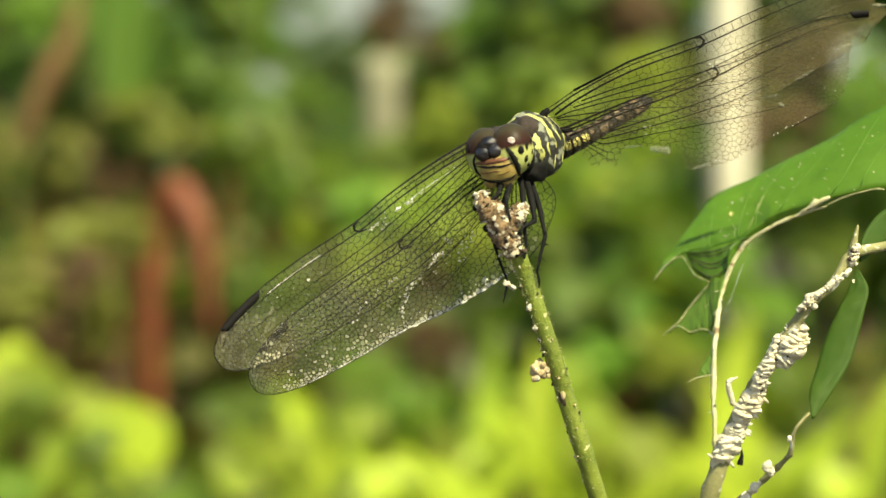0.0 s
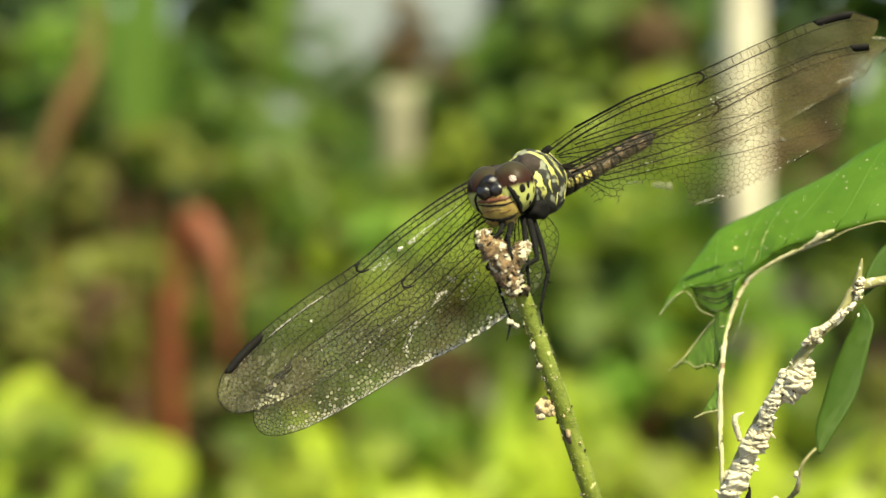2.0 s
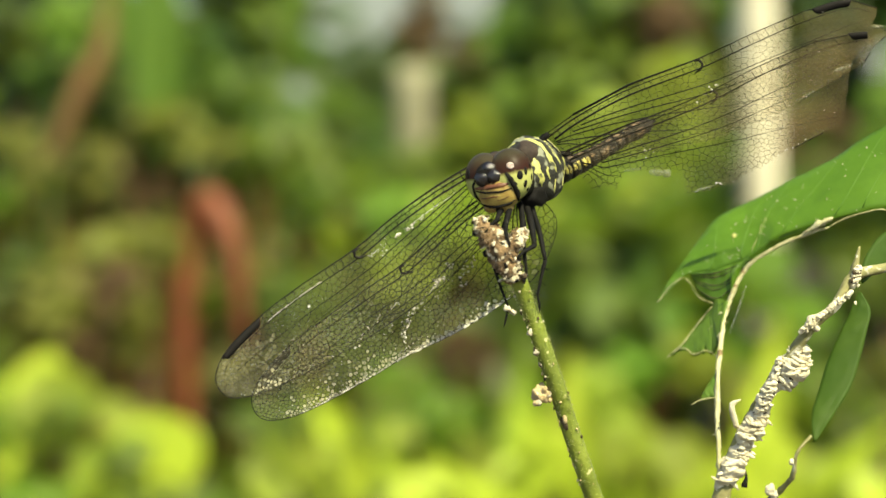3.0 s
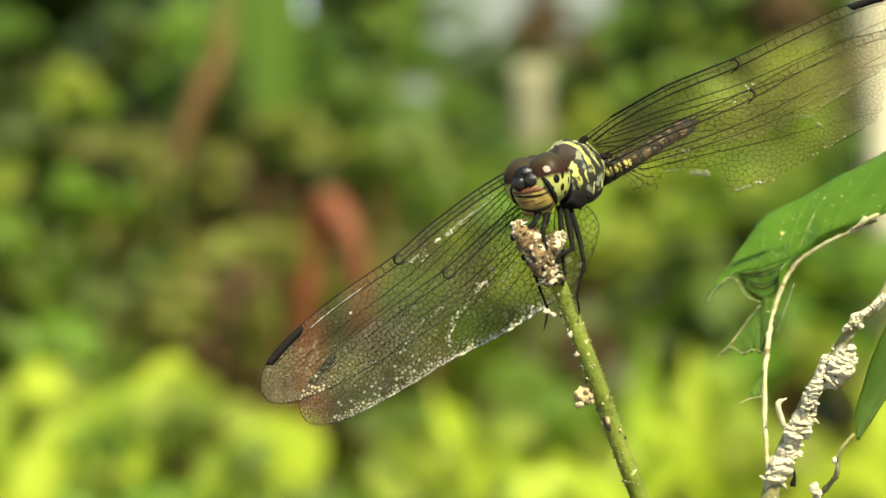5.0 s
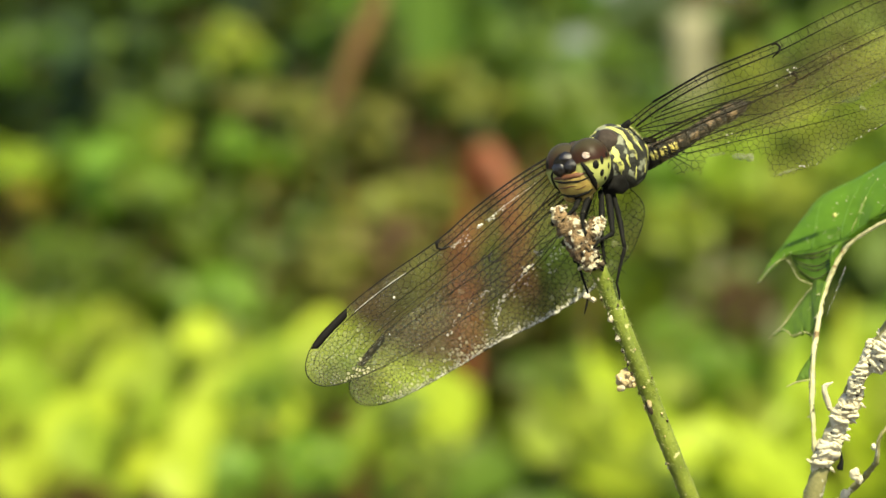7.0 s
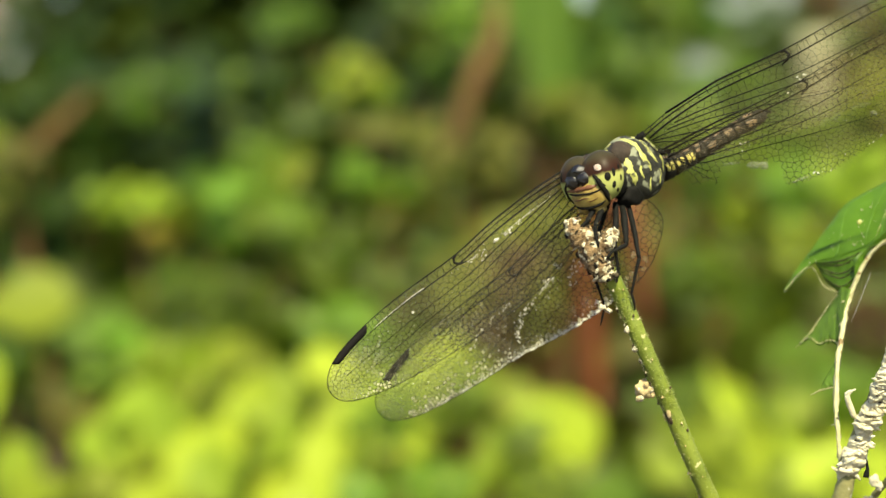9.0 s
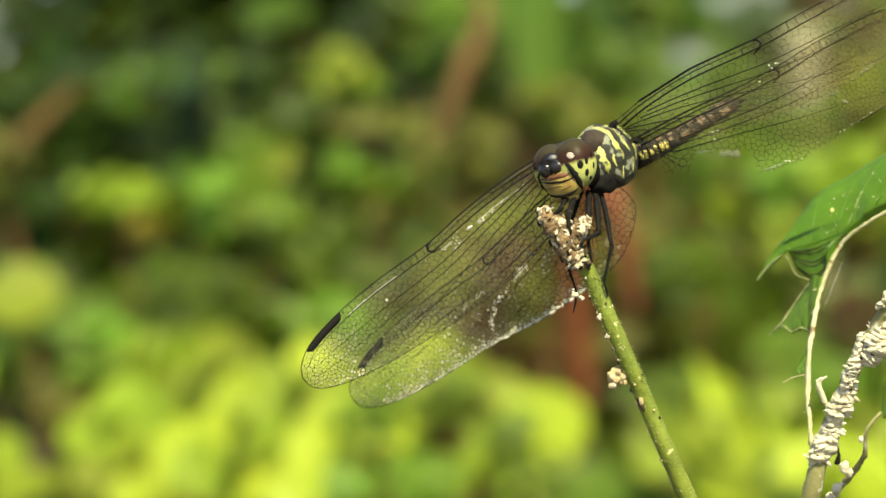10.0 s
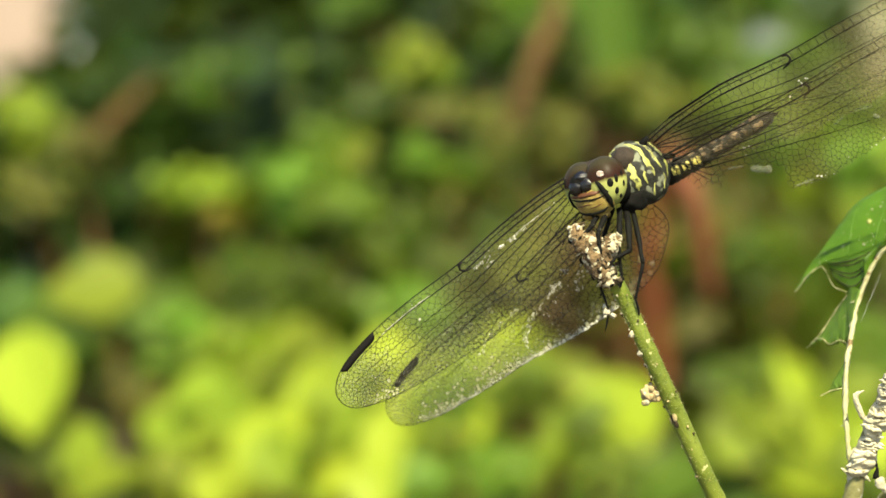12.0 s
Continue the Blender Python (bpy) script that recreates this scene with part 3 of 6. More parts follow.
# curled scraps of skin on the torn edges
for (skin, m, at, torn, rng), s0, c0, long, wide, turn in ((RIGHT_HIND, 7.6, 5.5, 0.75, 0.36, 0.5), (RIGHT_HIND, 8.5, 6.0, 0.45, 0.40, 1.1), (RIGHT_HIND, 5.6, 4.3, 0.9, 0.16, 0.3), (RIGHT_HIND, 20.0, 5.2, 0.9, 0.20, 0.2), (RIGHT_HIND, 20.7, 6.4, 0.35, 0.22, 0.9), (RIGHT_HIND, 17.2, 5.1, 0.7, 0.12, -0.2), (RIGHT_HIND, 11.2, 8.9, 1.1, 0.14, 0.1), (RIGHT_HIND, 24.0, 4.6, 1.3, 0.14, -0.1), (RIGHT_FORE, 32.0, 4.2, 0.8, 0.20, -0.6), (RIGHT_FORE, 29.8, 5.0, 1.0, 0.16, 0.1), (RIGHT_FORE, 34.4, 2.6, 0.7, 0.16, 0.4)):
    bm = bmesh.new()
    rows = []
    for i in range(9):
        e = i / 4 - 1
        w = wide * math.sqrt(max(0.02, 1 - e * e)) * (1 + 0.4 * noise.noise((i * 0.7, s0, 0)))
        row = []
        for j in range(6):
            f = j / 5 * 2 - 1
            x, y = long * e, w * f
            row.append(bm.verts.new(at(s0 + x * math.cos(turn) - y * math.sin(turn), c0 + x * math.sin(turn) + y * math.cos(turn), -0.05 - 0.35 * wide * math.cos(f * 1.5))))
        rows.append(row)
    for a, b in zip(rows, rows[1:]):
        for j in range(5):
            bm.faces.new((a[j], a[j + 1], b[j + 1], b[j]))
    part("curled_scrap", bm, SCRAP, skin, "glossy curled scrap of torn wing skin", m)

# head: x to the picture's right, y backward, z up
HEAD_TURN = pose(0, 0, 0, 4, -10, -20)
HEAD = EYE_LEVEL @ Matrix.Translation(Vector((5.65, 176.0, -3.05)) * MM) @ HEAD_TURN
head = part("head", ball(bmesh.new(), (0.0, 0.7, 0.35), (2.7, 2.0, 2.55), u=32, v=20, rough=0.03), DORSUM, dragonfly, "dark head with large brown and yellow-green eyes", HEAD)
SHAPES = [((0, -0.55, -0.95), (2.30, 1.75, 1.95), Matrix.Identity(3))]
face = part("face", ball(bmesh.new(), *SHAPES[0][:2], u=36, v=24, rough=0.02), FACE, head, "yellow face with brown cross lines", HEAD)
eyes = []
for sx in (-1, 1):
    turn = Euler((0, sx * 0.20, sx * 0.28)).to_matrix()
    SHAPES.append(((sx * 1.20, 0.1, 0.38), (2.24, 2.1, 2.66), turn))
    eyes.append(part("compound_eye", ball(bmesh.new(), *SHAPES[-1], 40, 28), EYE, head, "compound eye, red-brown above and yellow-green below", HEAD))


def on_head(x, z, lift=0.0):
    """The point of the head's outer skin that lies x to the right and z above its middle, as seen from ahead of the perch."""
    back = HEAD_TURN.to_3x3().inverted()
    p, d = back @ Vector((x, -10, z)), back @ Vector((0, 1, 0))
    best = 11.0
    for c, r, turn in SHAPES:
        q, e = turn.inverted() @ (p - Vector(c)), turn.inverted() @ d
        q, e = Vector((q.x / r[0], q.y / r[1], q.z / r[2])), Vector((e.x / r[0], e.y / r[1], e.z / r[2]))
        k = q.dot(e) ** 2 - e.dot(e) * (q.dot(q) - 1)
        if k > 0:
            best = min(best, (-q.dot(e) - math.sqrt(k)) / e.dot(e))
    return p + d * (best - lift)


def head_line(name, pts, w, mat, owner, label="", lift=0.0):
    line = [on_head(q.x, q.z, lift) for q in curve_points([(x, 0, z) for x, z in pts], 6)]
    return part(name, tube(bmesh.new(), line, [w * 0.45, w, w, w, w * 0.45], 7, 0.35, w * 30), mat, owner, label, HEAD)


def head_spot(name, x, z, rx, rz, mat, owner, deep=0.3, sink=0.5, label=""):
    return part(name, ball(bmesh.new(), on_head(x, z, -deep * sink), (rx, deep, rz), HEAD_TURN.to_3x3().inverted(), 14, 10), mat, owner, label, HEAD)


for x, z, rx, rz in ((1.84, 0.60, 0.46, 0.50), (2.48, 0.95, 0.23, 0.50), (2.93, 1.45, 0.12, 0.34), (2.45, -0.16, 0.26, 0.44), (2.72, -0.75, 0.15, 0.30), (3.10, 0.42, 0.11, 0.36), (1.62, -0.25, 0.16, 0.12)):
    head_spot("dark_fleck", x, z, rx, rz, BLACK, eyes[1], 0.25, 0.72)
head_spot("dark_fleck", -3.0, 0.7, 0.2, 0.5, BLACK, eyes[0], 0.25, 0.6)
frons = head_spot("frons", -1.0, 0.60, 1.45, 1.26, BLACK, head, 0.6, 0.46, "glossy black brow")
for x, z, rx, rz in ((-1.62, 0.22, 0.86, 0.80), (-0.50, 0.44, 0.86, 0.80), (-1.06, 1.22, 0.95, 0.66)):
    part("brow_lobe", ball(bmesh.new(), on_head(x, z, -0.14), (rx, 0.62, rz), HEAD_TURN.to_3x3().inverted(), 24, 16, 0.16, 2.4, x), SHINY, frons, "", HEAD)
head_line("brow_band", [(-2.4, -0.70), (-1.7, -0.66), (-0.7, -0.56), (0.3, -0.36), (1.0, -0.14)], 0.30, BAND, face, "red-brown band under the brow", -0.16)
head_line("face_line", [(-2.4, -1.0), (-1.5, -1.1), (-0.7, -1.06), (0.2, -0.98), (1.2, -0.66)], 0.11, BLACK, face)
head_line("face_line", [(-1.9, -1.72), (-1.2, -1.66), (-0.6, -1.50), (0.0, -1.48)], 0.07, LIPS, face, "", -0.02)
head_line("face_line", [(-0.3, -1.86), (0.3, -1.72), (0.95, -1.42)], 0.06, LIPS, face, "", -0.02)
head_line("mouth_line", [(-1.8, -2.3), (-0.9, -2.48), (0.0, -2.44), (0.9, -2.2), (1.5, -1.8)], 0.17, BLACK, face)
head_line("cheek_line", [(0.55, 0.85), (1.05, 0.2), (1.45, -0.5), (1.72, -1.2), (1.85, -1.9)], 0.28, BLACK, face)
head_line("cheek_line", [(-2.45, 0.1), (-2.6, -0.6), (-2.35, -1.4), (-1.9, -2.0)], 0.16, BLACK, face)
part("labium_lobe", ball(bmesh.new(), on_head(0.62, -2.62, -0.75), (0.85, 0.8, 0.50), HEAD_TURN.to_3x3().inverted(), 16, 10, 0.12, 1.5), FACE, face, "yellow lower lip lobe", HEAD)
part("labium_lobe", ball(bmesh.new(), on_head(-0.85, -2.75, -0.75), (0.72, 0.8, 0.42), HEAD_TURN.to_3x3().inverted(), 16, 10, 0.12, 1.5), FACE, face, "yellow lower lip lobe", HEAD)
head_line("labium_line", [(-0.26, -2.4), (-0.24, -2.8), (-0.2, -3.05)], 0.17, BLACK, face)
# the sun's glint on the eye, laid on as a pale ring
ring = [on_head(1.04 + 0.27 * math.cos(a * 0.7), 1.52 + 0.27 * math.sin(a * 0.7), -0.02) for a in range(10)]
speck = part("white_speck", tube(bmesh.new(), ring, 0.13, 7, 0.9, 4.0), PINK_GLINT, head, "pinkish white glint painted on the eye", HEAD)
head_spot("speck_core", 1.04, 1.52, 0.20, 0.20, PINK_GLINT, speck, 0.12, 0.2)

# thorax: x along the body to the rear, y to the picture's left, z up
BODY = frame_of((9.1, 180.2, -2.1), (0.42, 0.88, 0.10), (-0.84, 0.42, -0.42))
bm = ball(bmesh.new(), (0.2, 0, 0), (4.1, 2.9, 3.5), u=40, v=28)
for v in bm.verts:
    x, y, z = v.co
    v.co += v.co.normalized() * (0.22 * noise.noise((x * 0.6, y * 0.6, z * 0.6)) + 0.08 * noise.noise((x * 2, y * 2, z * 2)))
thorax = part("thorax", bm, THORAX, dragonfly, "stout grey-black thorax with yellow stripes", BODY)


def thorax_skin(x, angle, lift):
    """A point on the thorax's uneven shell, lifted off it."""
    f = math.sqrt(max(0.05, 1 - ((x - 0.2) / 4.1) ** 2))
    a = radians(angle)
    p = Vector((x, -2.9 * f * math.sin(a), 3.5 * f * math.cos(a)))
    d = 0.22 * noise.noise(p * 0.6) + 0.08 * noise.noise(p * 2)
    return p + p.normalized() * (d + lift)


part("dorsum", ball(bmesh.new(), (-2.1, -1.1, 1.5), (1.5, 1.2, 1.45), u=24, v=14, rough=0.12, freq=1.6), DORSUM, thorax, "brown-grey back of the thorax", BODY)
part("prothorax", ball(bmesh.new(), (-4.0, 0, -0.4), (1.3, 1.5, 1.9), rough=0.1), BLACK, thorax, m=BODY)
for k, (line, w) in enumerate((
    ([(-2.9, 22), (-2.5, 48), (-2.9, 80), (-2.8, 112), (-2.6, 142)], 0.38), ([(-1.9, 26), (-1.7, 42), (-1.85, 60)], 0.25), ([(-1.0, 22), (-0.75, 54), (-1.1, 82), (-0.9, 112)], 0.36), ([(-1.9, 98), (-2.0, 112), (-1.8, 126)], 0.2),
    ([(0.5, 30), (0.3, 60), (0.6, 102)], 0.40), ([(1.7, 42), (1.5, 76), (1.8, 122)], 0.38), ([(0.5, 112), (0.7, 124), (0.4, 138)], 0.18), ([(-0.9, 124), (-1.0, 138), (-0.8, 150)], 0.17), ([(-2.6, 4), (-2.3, -18), (-2.6, -52)], 0.34), ([(-1.6, 4), (-1.3, -24), (-1.5, -58)], 0.30), ([(-0.4, 6), (-0.2, -20), (-0.4, -50)], 0.26))):
    centre = curve_points([(x, a, 0) for x, a in line], 8)
    bm = bmesh.new()
    rows = []
    for i, q in enumerate(centre):
        t = i / (len(centre) - 1)
        wide = w * min(1, 3.0 * math.sin(math.pi * min(0.98, max(0.02, t)))) * (1 + 0.55 * noise.noise((i * 0.33, k * 3.1, 0)))
        mid = q.x + 0.16 * noise.noise((i * 0.25, k * 1.7, 4.0))
        rows.append([bm.verts.new(thorax_skin(mid + e * wide, q.y, 0.07 - 0.16 * e * e)) for e in (-1, -0.7, 0, 0.7, 1)])
    for a, c in zip(rows, rows[1:]):
        for j in range(4):
            bm.faces.new((a[j], a[j + 1], c[j + 1], c[j]))
    part("pale_stripe", bm, PALE, thorax, "crooked yellow stripe", BODY)
for at in ((5.2, 177.5, -0.6), (7.0, 181.5, -3.2), (10.2, 179.8, 1.0), (12.4, 180.8, -0.6)):
    mid = Vector(at)
    inward = (Vector((9.0, 180.3, -0.8)) - mid).normalized()
    out = -inward
    part("wing_hinge", tube(bmesh.new(), [mid + inward * 2.2, mid + inward * 0.8, mid + out * 0.2 + Vector((0, 0, 0.1)), mid + out * 0.8], (0.5, 0.42, 0.30, 0.16), 10, 0.7, at[0]), BLACK, thorax, "black wing hinge")
part("thorax_underside", ball(bmesh.new(), (-2.0, 0.2, -2.4), (1.7, 1.4, 1.2), rough=0.45, freq=2.0), BLACK, thorax, m=BODY)

# abdomen: a row of rings that narrows, then widens to a club
line = curve_points([(11.6, 183.2, -2.5), (14.2, 185.1, -1.5), (16.8, 187.1, -0.2), (19.1, 189.0, 1.1), (21.9, 191.4, 2.5)], 5)
girth = np.interp(np.linspace(0, 1, len(line)), (0, 0.12, 0.45, 0.75, 0.92, 1), (1.32, 1.16, 0.90, 0.86, 1.05, 0.7))
abdomen = part("abdomen", tube(bmesh.new(), line, [g * 0.93 for g in girth], 14, 0.05), ABDOMEN, dragonfly, "slender black abdomen with yellow and tan flank patches")
for k in range(0, len(line) - 3, 2):
    seg = line[k:k + 3]
    part("segment", tube(bmesh.new(), [seg[0].lerp(seg[1], 0.08), seg[0].lerp(seg[1], 0.5), seg[1], seg[1].lerp(seg[2], 0.55), seg[1].lerp(seg[2], 0.9)], [girth[k] * 0.96, girth[k] * 1.03, girth[k + 1] * 1.03, girth[k + 1] * 1.02, girth[k + 2] * 0.97], 16, 0.06, k), ABDOMEN, abdomen)
    way = (seg[2] - seg[0]).normalized()
    side = Vector((0.55, -0.78, -0.28))
    side = (side - way * side.dot(way)).normalized()
    up = way.cross(side)
    up = up if up.z > 0 else -up
    for mid, half, t0, t1 in ((24, 24, 0.16, 0.48), (22, 22, 0.58, 0.86), (84, 9, 0.14, 0.80)) if k < 5 else ((26 + 14 * math.sin(k * 2.3), 15 + 7 * math.sin(k * 1.7), 0.10, 0.5 + 0.4 * (k % 4 == 0)), (78, 10, 0.2, 0.8)):
        bm = bmesh.new()
        rows = []
        for i in range(7):
            t = t0 + (t1 - t0) * i / 6
            c = seg[0].lerp(seg[1], t * 2) if t < 0.5 else seg[1].lerp(seg[2], t * 2 - 1)
            g = girth[k] + (girth[k + 2] - girth[k]) * t
            spread = half * (0.82 + 0.18 * math.sin(math.pi * i / 6)) * (1 + 0.35 * noise.noise((k * 1.7, i * 0.5, mid)))
            row = []
            for j in range(7):
                e = j / 3 - 1
                a = radians(mid + e * spread)
                row.append(bm.verts.new(c + (side * math.cos(a) + up * math.sin(a)) * g * (1.085 - 0.05 * e * e - 0.05 * (abs(i - 3) == 3))))
            rows.append(row)
        for a, c in zip(rows, rows[1:]):
            for j in range(6):
                bm.faces.new((a[j], a[j + 1], c[j + 1], c[j]))
        part("flank_patch", bm, ABD_SPOT if k < 5 and mid < 60 else ABD_TAN, abdomen, "pale yellow flank patch" if k < 5 else "tan flank patch")
for d in (-0.35, 0.35):
    part("appendage", tube(bmesh.new(), [line[-1] + Vector((d * 0.5, 0, 0.0)), line[-1] + Vector((0.4 + d * 0.5, 0.5, 0.25)), line[-1] + Vector((0.7 + d * 0.5, 1.0, 0.35))], (0.25, 0.22, 0.06), 8), BLACK, abdomen)


def leg(hip, knee, ankle, toe, w=0.3):
    """One jointed leg with its bristles."""
    hip, knee, ankle, toe = map(Vector, (hip, knee, ankle, toe))
    bow = Vector((0.1, -0.15, 0.1))
    femur = part("leg", tube(bmesh.new(), curve_points([hip, hip.lerp(knee, 0.5) + bow, knee], 5), (w * 1.1, w * 1.0, w * 0.75), 9, 0.3, hip.x), BLACK, dragonfly, "black jointed leg with bristles")
    part("tibia", tube(bmesh.new(), curve_points([knee, knee.lerp(ankle, 0.5) - bow * 0.5, ankle], 5), (w * 0.8, w * 0.6, w * 0.45), 8), BLACK, femur)
    part("tarsus", tube(bmesh.new(), curve_points([ankle, ankle.lerp(toe, 0.6) + bow * 0.6, toe], 4), (w * 0.45, w * 0.5, w * 0.2), 7, 0.2), BLACK, femur)
    bm = bmesh.new()
    rng = random.Random(int(hip.x * 100))
    for k in range(26):
        a, b = (hip, knee) if k < 10 else (knee, ankle)
        q = a.lerp(b, rng.uniform(0.15, 0.95))
        d = Vector((rng.uniform(-1, 1), rng.uniform(-0.8, 0.3), rng.uniform(-0.7, -0.1))).normalized()
        tube(bm, [q, q + d * rng.uniform(0.35, 0.9)], (0.05, 0.012), 4)
    part("bristles", bm, BLACK, femur, "", EYE_LEVEL, "stuff")


leg((8.8, 178.0, -5.5), (10.1, 174.8, -10.9), (9.25, 173.8, -14.3), (9.45, 174.0, -16.0), 0.26)
leg((8.3, 177.5, -5.5), (9.0, 174.0, -9.4), (7.8, 172.5, -9.9), (7.2, 172.2, -10.6), 0.33)
leg((7.7, 177.0, -5.4), (7.95, 173.6, -9.2), (8.2, 173.2, -11.9), (7.9, 173.2, -12.9), 0.29)
leg((6.7, 176.9, -4.9), (6.15, 173.0, -7.3), (6.35, 172.4, -8.6), (6.5, 172.1, -9.4), 0.31)
leg((6.2, 176.9, -4.8), (5.25, 173.4, -6.9), (4.5, 172.9, -7.4), (4.1, 172.7, -8.0), 0.29)
leg((6.9, 177.8, -5.2), (4.8, 176.0, -10.8), (6.35, 174.2, -15.4), (5.9, 173.7, -17.4), 0.22)


# ---- the stalk on which it sits ----
stalk_line = curve_points([(6.2, 173.6, -9.5), (7.2, 173.8, -12.0), (8.2, 174.5, -14.9), (9.6, 174.9, -18.9), (11.3, 175.7, -24.0), (12.25, 176.5, -27.1), (14.2, 177.4, -33.0), (15.6, 178.6, -37.4)], 6)
plant = thing("dry_tipped_stalk", (0.07, 0.2, 0.0), "upright green plant stalk with a broken flaky tip", "plant stalk")
lower = curve_points([stalk_line[-1], (22, 182, -60), (36, 188, -160), (52, 192, -400), (70, 200, -800)], 10)
stem = part("stalk", tube(bmesh.new(), stalk_line + lower[1:], np.interp(np.arange(len(stalk_line) + len(lower) - 1), (0, 8, 16, 42, 92), (0.66, 0.80, 0.84, 0.92, 2.2)), 16, 0.07), STALK, plant, "olive-green stalk speckled with pale grains")
rng = random.Random(21)
top = curve_points([(4.6, 174.2, -7.4), (5.3, 173.6, -9.0), (6.2, 173.3, -10.8), (7.0, 173.6, -12.8)], 7)
knob = part("broken_tip", tube(bmesh.new(), top, (0.7, 1.3, 1.4, 1.2, 0.92), 22, 0.5, 3.0), BARK, plant, "flaky dried broken tip of the stalk")
left_prong = curve_points([(4.7, 173.4, -9.2), (4.1, 173.4, -7.8), (3.6, 173.9, -6.6)], 7)
right_prong = curve_points([(6.3, 173.4, -10.2), (7.2, 173.3, -8.9), (7.6, 173.8, -7.9)], 7)
part("prong", tube(bmesh.new(), left_prong, (1.0, 0.85, 0.55), 16, 0.6, 1.0), BARK, knob, "pale splintered prong")
part("prong", tube(bmesh.new(), right_prong, (1.0, 0.8, 0.6), 16, 0.6, 7.0), BARK, knob, "pale splintered prong")
for _ in range(210):
    line, wide = rng.choice(((top, 1.25), (top, 1.25), (left_prong, 0.8), (right_prong, 0.75)))
    k = rng.randrange(1, len(line) - 1)
    a = rng.uniform(math.pi * 0.85, math.pi * 2.15)
    q = line[k] + Vector((wide * math.cos(a), wide * math.sin(a) * 0.9, rng.uniform(-0.4, 0.4)))
    bm = ball(bmesh.new(), q, (rng.uniform(0.07, 0.30), rng.uniform(0.06, 0.18), rng.uniform(0.07, 0.34)), Euler((rng.random() * 3, rng.random() * 3, rng.random() * 3)).to_matrix(), 8, 6, 0.8, 1.8, rng.random() * 9)
    # darker mix to the right: the insect's shade is put into the flakes
    part("flake", bm, rng.choice((FLAKE, FLAKE, FLAKE, FLAKE, BARK, SCAR) if q.x < 5.4 or line is right_prong else (FLAKE, FLAKE, BARK, SCAR, SCAR, BLACK)), knob)
for at, r in (((4.25, 173.4, -10.1), 0.36), ((3.2, 173.5, -8.1), 0.33), ((5.3, 173.2, -11.9), 0.28)):
    part("black_grain", ball(bmesh.new(), at, (r, r, r), None, 10, 7, 0.2), BLACK, knob)
# extra dark flakes paint shade on the tip's lower right
for _ in range(34):
    k = rng.randrange(8, len(top) - 1)
    a = rng.uniform(math.pi * 1.35, math.pi * 2.1)
    q = top[k] + Vector((1.2 * math.cos(a), 1.2 * math.sin(a), rng.uniform(-0.3, 0.3)))
    part("dark_flake", ball(bmesh.new(), q, (rng.uniform(0.10, 0.28), 0.14, rng.uniform(0.10, 0.36)), Euler((0, rng.uniform(-0.8, 0.8), 0)).to_matrix(), 8, 6, 0.7, 1.7, q.z), rng.choice((SCAR, BLACK)), knob)
# grains and scars on the stalk
for _ in range(60):
    k = rng.randrange(8, len(stalk_line) - 1)
    a = rng.uniform(math.pi, math.tau) if rng.random() < 0.5 else rng.gauss(math.pi * 1.05, 0.25)
    q = stalk_line[k].lerp(stalk_line[k + 1], rng.random()) + Vector((math.cos(a), math.sin(a), 0)) * 1.0
    r = rng.uniform(0.03, 0.12)
    part("pale_grain", ball(bmesh.new(), q, (r, r, r * rng.uniform(0.8, 2.0)), None, 8, 6, 1.0, 1.5, q.z), rng.choice((FLAKE, LUMP, SCAR)), stem)
for at, r in (((6.3, 173.6, -15.5), 0.38), ((6.9, 173.7, -15.9), 0.3), ((9.15, 174.5, -20.0), 0.30), ((8.5, 174.2, -18.0), 0.34), ((9.6, 174.9, -21.3), 0.26)):
    part("pale_grain", ball(bmesh.new(), at, (r * 0.9, r * 0.7, r * 0.8), None, 12, 8, 1.1, 1.8, at[2]), FLAKE, stem)
bm = bmesh.new()
for _ in range(700):
    k = rng.uniform(10, len(stalk_line) - 1.01)
    c = stalk_line[int(k)].lerp(stalk_line[int(k) + 1], k % 1)
    a = rng.uniform(math.pi * 0.9, math.pi * 2.1)
    d = Vector((math.cos(a), math.sin(a), 0))
    tube(bm, [c + d * 0.85, c + d * 0.95 + Vector((0, 0, 0.05)), c + d * rng.uniform(1.02, 1.16) + Vector((rng.gauss(0, 0.04), 0, rng.uniform(-0.02, 0.12)))], (0.035, 0.025, 0.008), 4)
part("fuzz", bm, FUZZ, stem, "fine pale hairs", EYE_LEVEL, "stuff")
gall = part("gall", ball(bmesh.new(), (9.65, 175.75, -24.3), (0.95, 0.9, 0.95), None, 20, 14, 0.5, 2.0, 1.0), LUMP, stem, "tan crumbly gall")
for _ in range(14):
    a, b = rng.uniform(0, math.tau), rng.uniform(-1, 1)
    q = Vector((9.65, 175.75, -24.3)) + Vector((math.cos(a) * 0.9, -abs(math.sin(a)) * 0.85, b * 0.9))
    part("crumb", ball(bmesh.new(), q, (0.26, 0.22, 0.3), None, 8, 6, 0.5, 1.4, a), LUMP if rng.random() < 0.7 else FLAKE, gall)
part("scar", ball(bmesh.new(), (11.9, 175.85, -26.9), (0.36, 0.35, 1.1), Euler((0, -0.25, 0)).to_matrix(), 14, 10, 0.35, 1.5, 4.0), SCAR, stem, "dark scar with a tan core")
part("scar_core", ball(bmesh.new(), (11.95, 175.55, -26.8), (0.26, 0.2, 0.5), None, 10, 7, 0.3), LUMP, stem)
# ---- the chewed leaf beside it ----
leaf_plant = thing("chewed_leaf_plant", (0.03, 0.19, 0.0), "green leaf chewed down to its pale rib", "plant")
